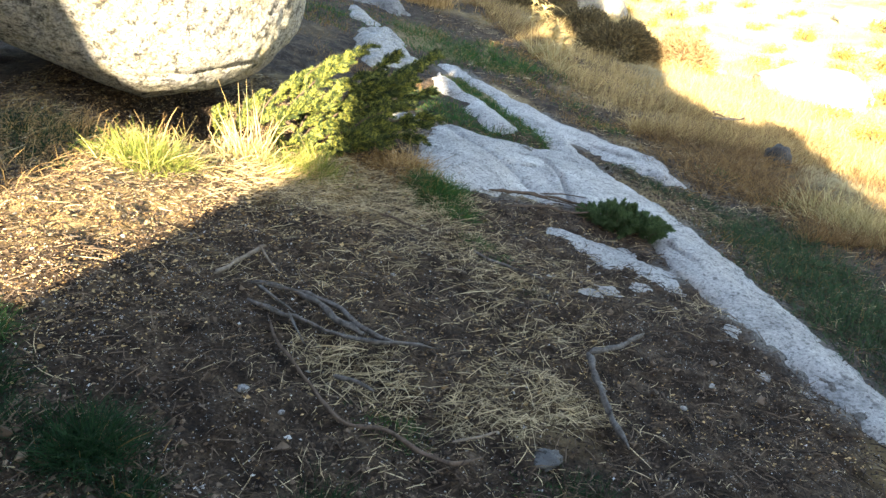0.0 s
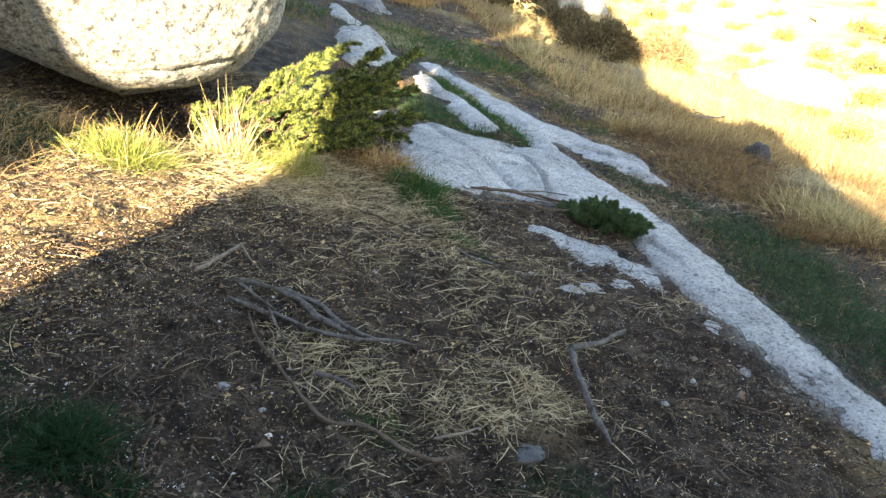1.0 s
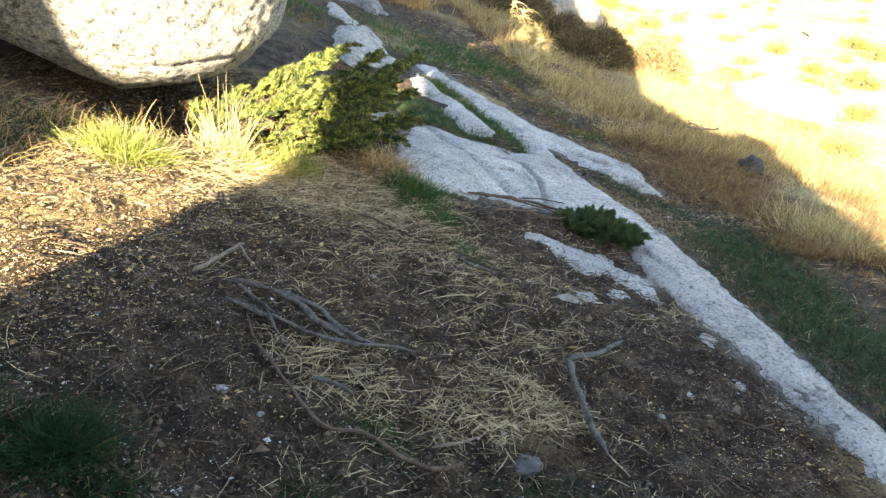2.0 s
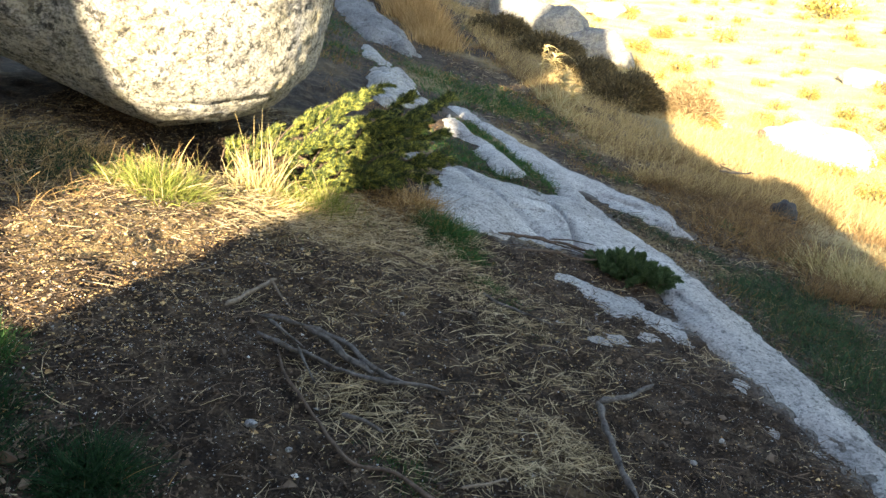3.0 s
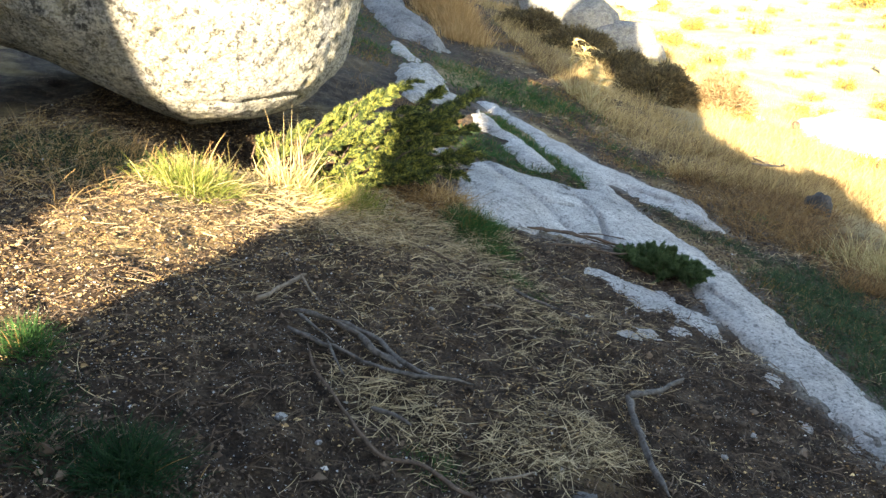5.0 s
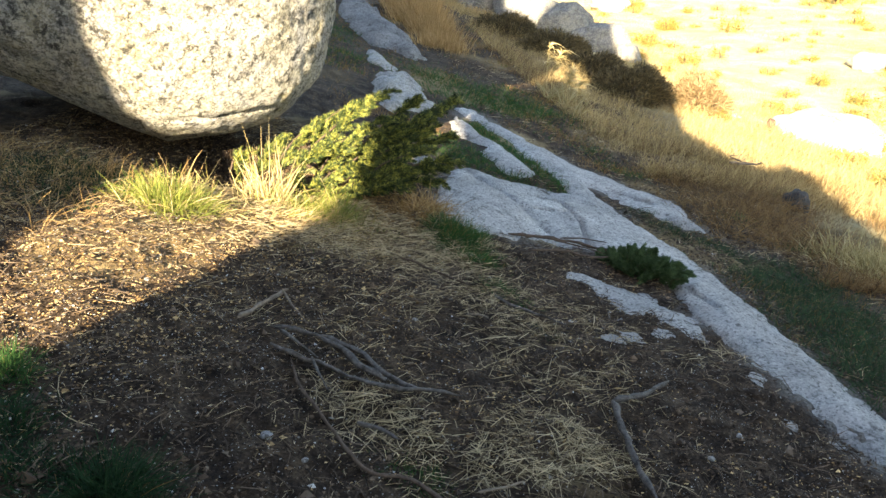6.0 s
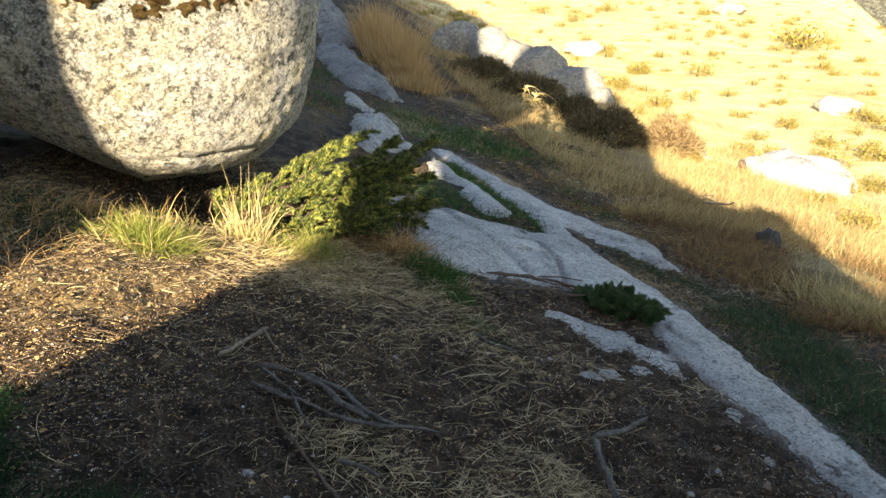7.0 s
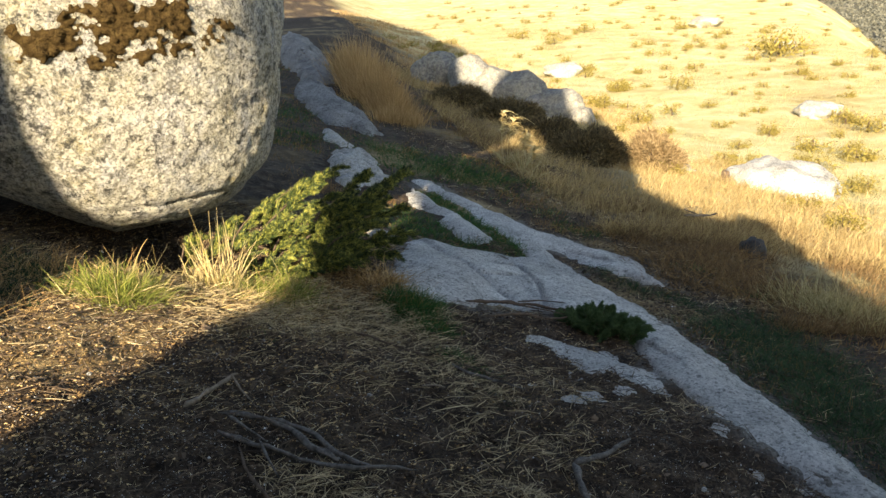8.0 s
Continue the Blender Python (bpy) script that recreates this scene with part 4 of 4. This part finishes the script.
lying("root", [(0.34, 4.14), (0.54, 4.26), (0.70, 4.28), (0.84, 4.36)], (0.009, 0.006), ROOT, "thin brown root in litter", 0.01, "root")
lying("root", [(0.13, 3.33), (0.22, 3.24), (0.30, 3.22), (0.42, 3.16)], (0.010, 0.005), BARK, "grey root end showing in soil", 0.008, "root")
lying("stick", [(0.0, 3.03), (0.05, 3.05), (0.09, 3.04)], (0.006, 0.004), STICK, "small pale stick in litter", 0.008, "stick")
lying("stick", [(0.02, 1.86), (0.08, 1.89), (0.15, 1.94)], (0.006, 0.004), STICK, "small pale stick in dry straw", 0.02, "stick")
lying("stick", [(-0.33, 2.08), (-0.27, 2.06), (-0.21, 2.04)], (0.008, 0.005), BARK, "short dark stick in litter", 0.008, "stick")
lying("stick", [(-0.30, 3.55), (-0.12, 3.46), (0.02, 3.38)], (0.006, 0.004), ROOT, "thin brown stick in litter", 0.006, "stick")
lying("branch", [(2.35, 7.2), (2.6, 7.35), (2.8, 7.6)], (0.014, 0.007), STICK, "pale bare branch among tall dry grass", 0.25, "branch", [[(2.5, 7.3), (2.45, 7.5), (2.6, 7.7)]])
for k, (x, y, a) in enumerate([(-0.565, 1.945, 0.018), (-0.45, 1.88, 0.010), (-1.12, 2.66, 0.011), (-1.05, 2.52, 0.014), (0.80, 2.32, 0.012), (-1.2, 2.45, 0.012), (0.95, 2.5, 0.012), (-0.35, 2.6, 0.01), (-0.2, 2.9, 0.012)]):
    rest("pebble", x, y, (a, a * 0.8, a * 0.6), "small pale granite pebble on the soil", 60 + k, 0.05, 40 * k, material=SLAB, group="pebbles", detail=2)

rest("stone", 0.285, 1.905, (0.046, 0.036, 0.020), "flat grey-brown stone half sunk in the soil", 77, 0.42, 20, power=2.4, material=granite("soil_stone", 0.26, 0.0, 0.7), detail=4, rough=0.16)

# ---------------------------------------------------------------- shrubs and distance


def shrub_kind(name, seed, n, label):
    ob = thing(name, (0, 0, -50), label, "shrub", "shrubs of the meadow")
    r = np.random.default_rng(seed)
    v, f = tube([(0, 0, -0.1), (0.02, 0, 0.1), (0.0, 0.03, 0.28)], (0.05, 0.02), 6, 3, 0.2)
    part("stem", v, f, ROOT, ob)
    c = unit(r.normal(size=(14, 3)) * [1, 1, 0.7] + [0, 0, 0.4]) * r.uniform(0.2, 0.42, (14, 1)) * [1.15, 1.15, 0.9]
    p = c[r.integers(0, 14, n)] + r.normal(size=(n, 3)) * 0.10
    p[:, 2] = np.abs(p[:, 2]) + 0.02
    v, f = blades(p, r.normal(size=(n, 3)) + [0, 0, 0.6], r.uniform(0.05, 0.12, n), np.full(n, 0.03), r.uniform(0, 0.4, n), 2)
    part("crown", v, f, SHRUB, ob)
    return ob


KINDS = [shrub_kind("shrub", 5, 420, "round dry olive-yellow shrub in the meadow"), shrub_kind("shrub", 6, 320, "ragged dry olive-yellow shrub in the meadow")]
SPOTS = [(7.72, 16.2, 0.6), (6.96, 14.3, 0.6), (8.09, 15.5, 0.55), (5.92, 11.9, 0.5), (5.05, 9.67, 0.4), (4.85, 10.4, 0.35), (6.33, 26.5, 0.7), (9.7, 48.8, 1.1), (15.1, 35.8, 1.6), (9.6, 18.7, 0.6), (3.91, 12.7, 0.4), (5.27, 20.0, 0.6), (6.3, 16.3, 0.4), (6.1, 30.6, 0.6), (5.12, 23.0, 0.6), (6.84, 41.9, 0.9), (6.5, 27.3, 0.6), (8.0, 25.9, 0.9), (5.1, 23.5, 0.6), (5.5, 20.1, 0.5), (8.0, 15.0, 0.6), (14.3, 33.5, 1.8), (5.2, 10.9, 0.4), (5.0, 9.4, 0.5), (6.1, 12.3, 0.5), (6.3, 31.7, 0.7),
         (7.7, 22.2, 0.4), (7.6, 18.0, 0.4), (15.0, 47.9, 1.0), (5.9, 46.6, 0.9), (12.6, 27.9, 0.7), (9.6, 17.7, 0.7), (0.5, 30.0, 0.5), (1.2, 34.0, 0.6), (-0.5, 33.0, 0.5), (0.0, 38.0, 0.6), (1.0, 42.0, 0.7), (2.0, 45.0, 0.7), (-1.0, 40.0, 0.6), (0.2, 26.0, 0.4), (1.3, 27.0, 0.4), (2.0, 38.0, 0.5)]
r5 = random.Random(11)
while len(SPOTS) < 330:
    y = 12 + 90 * r5.random() ** 1.6
    x = y * r5.uniform(0.02, 0.56)
    if crest(x, y) > 3.5 and math.hypot(x - 5.2, y - 12) > 1.6:
        SPOTS.append((x, y, r5.uniform(0.12, 0.42) * (1 + y / 90)))
for k, (x, y, a) in enumerate(SPOTS):
    src = KINDS[k % 2]
    m = pose(x, y, float(ground_at(x, y)), 0, 0, 77 * k) @ Matrix.Diagonal((a * 1.2, a * 1.2, a * 1.3, 1))
    if k < 2:
        src.matrix_basis = m
    else:
        copy_thing(src, pose(x, y, float(ground_at(x, y)), 0, 0, 77 * k)).scale = (a * 1.2, a * 1.2, a * 1.3)


def bush(x, y, size, n, material, label):
    """A broad dense bush by the far boulders."""
    z = float(ground_at(x, y))
    ob = thing("bush", (x, y, z), label, "bush")
    v, f = tube([(0, 0, -0.1), (0.03, 0, 0.1), (0, 0.05, 0.3)], (0.05, 0.03), 6, 3, 0.2)
    part("stem", v, f, ROOT, ob)
    p = unit(rng.normal(size=(n, 3))) * rng.uniform(0.55, 1.0, (n, 1)) ** 0.5
    p[:, 2] = np.abs(p[:, 2])
    p *= np.array(size) * (1 + 0.25 * waves(p[:, 0] * 2 + x, p[:, 1] * 2 + p[:, 2], 1.5, 2, 4))[:, None]
    v, f = blades(p, unit(p) + rng.normal(size=(n, 3)) * 0.6 + [0, 0, 0.5], rng.uniform(0.05, 0.11, n), np.full(n, 0.016), rng.uniform(0, 0.4, n), 2)
    part("crown", v, f, material, ob)
    return ob


bush(3.68, 13.1, (0.46, 0.5, 0.52), 7000, TANBUSH, "broad russet bush at the edge of the light")
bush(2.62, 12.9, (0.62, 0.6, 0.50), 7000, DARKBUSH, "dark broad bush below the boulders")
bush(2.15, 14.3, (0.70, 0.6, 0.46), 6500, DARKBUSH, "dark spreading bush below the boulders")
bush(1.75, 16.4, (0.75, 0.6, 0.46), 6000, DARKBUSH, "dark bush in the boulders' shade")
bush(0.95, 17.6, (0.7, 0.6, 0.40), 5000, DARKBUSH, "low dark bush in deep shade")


def scatter_field(n, y0, y1, s0, s1, height, width, material, name, label, dense=0.0):
    """Standing dry grass over a stretch of the slope."""
    y = y0 + (y1 - y0) * rng.random(n * 3) ** 1.5
    s = s0 + (s1 - s0) * rng.random(n * 3)
    x = s + 2.2 - 0.145 * (y - 4)
    keep = (x > y * -0.3) & (x < y * 0.66 + 0.5) & (waves(x, y, 0.9, 3, 15) > dense + rng.normal(size=n * 3) * 0.25)
    x, y = x[keep][:n], y[keep][:n]
    bare = np.full(len(x), True)
    for o in SLABS[:6]:
        bare &= inside(x, y, o) < -0.02
    x, y = x[bare], y[bare]
    k = len(x)
    clump = 0.55 + 0.45 * sstep(-0.5, 0.7, waves(x, y, 2.2, 2, 16))
    base = np.stack([x, y, ground_at(x, y) - 0.02], 1)
    way = np.stack([rng.normal(size=k) * 0.35 + 0.12, rng.normal(size=k) * 0.35, np.ones(k)], 1)
    v, f = blades(base, way, height * clump * rng.uniform(0.5, 1.15, k), width * (0.6 + y / 14), rng.uniform(0.1, 0.7, k), 3)
    return tagged(part(name, v, f, material), label, "grass", kind="stuff")


scatter_field(14000, 4.6, 9.0, 0.0, 2.6, 0.24, 0.0036, SHADE_BROWN, "shade_brown_grass", "brown dry grass of the hollow, darkened for its shade", -0.1)
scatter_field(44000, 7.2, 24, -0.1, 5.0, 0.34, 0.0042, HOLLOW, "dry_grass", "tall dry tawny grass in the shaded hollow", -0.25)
scatter_field(12000, 20, 60, 0.5, 6.0, 0.34, 0.006, TAWNY, "slope_grass", "brown dry grass of the shaded far slope", 0.0)
scatter_field(26000, 8, 60, 3.0, 24.0, 0.22, 0.006, FIELD, "meadow_grass", "short golden dry grass of the sunlit meadow", -0.1)
scatter_field(16000, 7.0, 22, -3.4, 0.4, 0.11, 0.004, RUSSET, "hollow_stubble", "low brown stubble over the shaded shoulder", -0.1)
scatter_field(12000, 7.5, 20, -3.0, 0.2, 0.08, 0.004, GREEN, "hollow_grass", "thin green grass over the shaded shoulder", 0.1)
scatter_field(14000, 2.6, 16, -0.7, 0.6, 0.09, 0.0035, RUSSET, "brow_grass", "low brown grass and stubble along the brow", 0.0)


def far_woods():
    n = 5000
    a = np.radians(rng.uniform(22, 40, n))
    r = rng.uniform(260, 620, n)
    x, y = r * np.sin(a), r * np.cos(a)
    keep = waves(x, y, 0.02, 3, 30) > -0.1
    x, y = x[keep], y[keep]
    p = np.repeat(np.stack([x, y, ground_at(x, y)], 1), 14, 0)
    p += rng.normal(size=p.shape) * [1.6, 1.6, 1.2] + [0, 0, 2.0]
    v, f = blades(p, rng.normal(size=p.shape) + [0, 0, 0.8], rng.uniform(0.8, 1.6, len(p)), np.full(len(p), 0.7), rng.uniform(0, 0.4, len(p)), 2)
    return tagged(part("woods", v, f, HAZED_WOODS), "scattered woods in the far valley, haze put into their colour", "woods", kind="stuff")


far_woods()

# ---------------------------------------------------------------- litter on the soil


def on_mound(n, dens):
    """Places on the mound, thicker where dens is high."""
    x, y = rng.uniform(-2.4, 2.3, n), 1.0 + 5.0 * rng.random(n) ** 1.4
    keep = (rng.random(n) < dens(x, y)) & (inside(x, y, SLAB_MAIN) < -0.02 + 0.05 * rng.normal(size=n)) & (np.abs(x) < 0.62 * y + 0.4) & (crest(x, y) < 0.3)
    return x[keep], y[keep]


def straw_density(x, y):
    heap = 0.7 * np.exp(-((x - 0.18) ** 2 / 0.12 + (y - 2.28 + 0.3 * x) ** 2 / 0.07)) + 0.8 * np.exp(-((x - 0.02) ** 2 / 0.06 + (y - 1.95) ** 2 / 0.04)) + 0.55 * np.exp(-((x - 0.45) ** 2 / 0.05 + (y - 2.85) ** 2 / 0.10)) + 0.5 * np.exp(-((x + 0.42) ** 2 / 0.03 + (y - 2.22) ** 2 / 0.03))
    band = 1.2 * np.exp(-((x + 0.85) ** 2 / 0.40 + (y - 3.75) ** 2 / 0.22)) + 0.8 * np.exp(-((x + 0.30) ** 2 / 0.18 + (y - 4.05) ** 2 / 0.16)) + 0.35 * np.exp(-((x - 0.1) ** 2 / 0.2 + (y - 3.3) ** 2 / 0.4))
    bare = sstep(0.45, 0.75, x) * sstep(3.3, 2.7, y) + 0.8 * sstep(-0.45, -0.75, x) * sstep(2.6, 2.0, y)          # grit and soil alone
    patchy = 0.04 + 0.96 * sstep(-0.25, 0.45, waves(x, y, 5.0, 3, 44))
    return np.clip((0.04 + 0.20 * sstep(-0.1, 0.7, waves(x, y, 2.2, 3, 12)) + heap * (0.45 + 0.9 * sstep(-0.5, 0.6, waves(x, y, 3.1, 3, 52)))) * patchy * (1 - 0.9 * np.clip(bare, 0, 1)) + band * (0.35 + 0.65 * patchy), 0, 1)


def lay_straw(n, lo, hi, width, name, label, dens, material=STRAW):
    x, y = on_mound(n, dens)
    k = len(x)
    z = ground_at(x, y) + 0.004 + rng.random(k) * 0.022 * np.clip(dens(x, y) * 1.5, 0.2, 1)
    v, f = straws(np.stack([x, y, z], 1), rng.uniform(0, 2 * math.pi, k), rng.normal(size=k) * 0.16, rng.uniform(lo, hi, k), width * rng.uniform(0.6, 1.4, k))
    return tagged(part(name, v, f, material), label, "litter", kind="stuff")


lay_straw(150000, 0.015, 0.11, 0.00115, "straw", "scattered pale dry straw on dark soil", straw_density)
lay_straw(90000, 0.008, 0.030, 0.0009, "straw_bits", "short broken straw bits on dark soil", lambda x, y: np.clip(0.07 + 0.16 * wave(x * 2.5, y * 2.5, 19) + 0.12 * sstep(-0.6, -1.4, x), 0, 1), STRAW)
lay_straw(6000, 0.08, 0.20, 0.0015, "long_straw", "long dry stems lying on the mound", straw_density)
lay_straw(42000, 0.02, 0.09, 0.0016, "twig_litter", "dark brown twig litter on the soil", lambda x, y: np.full(np.shape(x), 0.55), FLAKE)


def lay_grit(n, size, name, label, material, dens, flat=0.6):
    x, y = on_mound(n, dens)
    k = len(x)
    a = size * rng.uniform(0.4, 1.0, k) * (1 + 1.2 * (rng.random(k) > 0.95))
    c = np.stack([x, y, ground_at(x, y) + a * 0.25], 1)
    dirs = np.array([(1, 0, 0), (0, 1, 0), (-1, 0, 0), (0, -1, 0), (0, 0, 1), (0, 0, -1)], float)
    v = c[:, None] + dirs[None] * a[:, None, None] * rng.uniform(0.55, 1.2, (k, 6, 1)) * [1, 1, flat] + rng.normal(size=(k, 6, 3)) * (a * 0.25)[:, None, None]
    t = np.array([(0, 1, 4), (1, 2, 4), (2, 3, 4), (3, 0, 4), (1, 0, 5), (2, 1, 5), (3, 2, 5), (0, 3, 5)])
    f = (np.arange(k)[:, None, None] * 6 + t[None]).reshape(-1, 3)
    return tagged(part(name, v.reshape(-1, 3), f, material, smooth=False), label, "litter", kind="stuff")


lay_grit(60000, 0.0042, "grit", "pale granite grit strewn over the soil", GRIT, lambda x, y: np.clip(0.16 + 0.35 * sstep(0.2, 1.2, -x) + 0.3 * wave(x * 3, y * 3, 6), 0, 1))
lay_grit(90000, 0.0024, "fine_grit", "fine white grit in the soil", GRIT, lambda x, y: np.clip(0.3 + 0.4 * sstep(0.3, 0.9, np.abs(x)) + 0.3 * wave(x * 4, y * 4, 9), 0, 1))
lay_grit(110000, 0.0065, "soil_crumbs", "dark crumbs of soil and bark", FLAKE, lambda x, y: np.full(np.shape(x), 0.7), 0.6)
lay_grit(26000, 0.011, "soil_clods", "dark clods of soil and matted leaves", FLAKE, lambda x, y: np.clip(0.25 + 0.6 * wave(x * 2.7, y * 2.7, 31), 0, 1), 0.8)
# leaf litter, crowded to brighten the sun strip and thinned to dim the foreground
lay_grit(250000, 0.0058, "leaf_bits", "tan and brown bits of dead leaves", LEAF, lambda x, y: np.clip(0.10 + 0.85 * sstep(-0.55, -1.15, x - 0.2 * (y - 2.5)) + 0.3 * wave(x * 2.2, y * 2.2, 23), 0, 1) * (0.12 + 0.88 * sstep(1.7, 2.4, y)), 0.25)


def brow_places(n):
    """Places on the bare brow between the slab and the tall grass."""
    y = 3.2 + 9.5 * rng.random(n) ** 1.25
    x = 2.2 - 0.145 * (y - 4) + rng.uniform(-1.3, 1.0, n)
    keep = (rng.random(n) < 0.35 + 0.5 * sstep(-0.3, 0.6, waves(x, y, 1.6, 3, 27)))
    for o in SLABS[:6]:
        keep &= inside(x, y, o) < -0.01
    return x[keep], y[keep]


def strew_brow():
    x, y = brow_places(3000)
    k = len(x)
    v, f = straws(np.stack([x, y, ground_at(x, y) + 0.006], 1), rng.uniform(0, 2 * math.pi, k), rng.normal(size=k) * 0.2, rng.uniform(0.03, 0.13, k), rng.uniform(0.0010, 0.0022, k))
    tagged(part("brow_straw", v, f, STRAW), "dry straw strewn along the bare brow", "litter", kind="stuff")
    x, y = brow_places(30000)
    k = len(x)
    a = rng.uniform(0.004, 0.014, k)
    dirs = np.array([(1, 0, 0), (0, 1, 0), (-1, 0, 0), (0, -1, 0), (0, 0, 1), (0, 0, -1)], float)
    v = np.stack([x, y, ground_at(x, y) + a * 0.2], 1)[:, None] + dirs[None] * a[:, None, None] * rng.uniform(0.5, 1.2, (k, 6, 1)) * [1, 1, 0.6]
    t = np.array([(0, 1, 4), (1, 2, 4), (2, 3, 4), (3, 0, 4), (1, 0, 5), (2, 1, 5), (3, 2, 5), (0, 3, 5)])
    f = (np.arange(k)[:, None, None] * 6 + t[None]).reshape(-1, 3)
    tagged(part("brow_grit", v.reshape(-1, 3), f, FLAKE, smooth=False), "brown crumbs and grit along the bare brow", "litter", kind="stuff")


strew_brow()
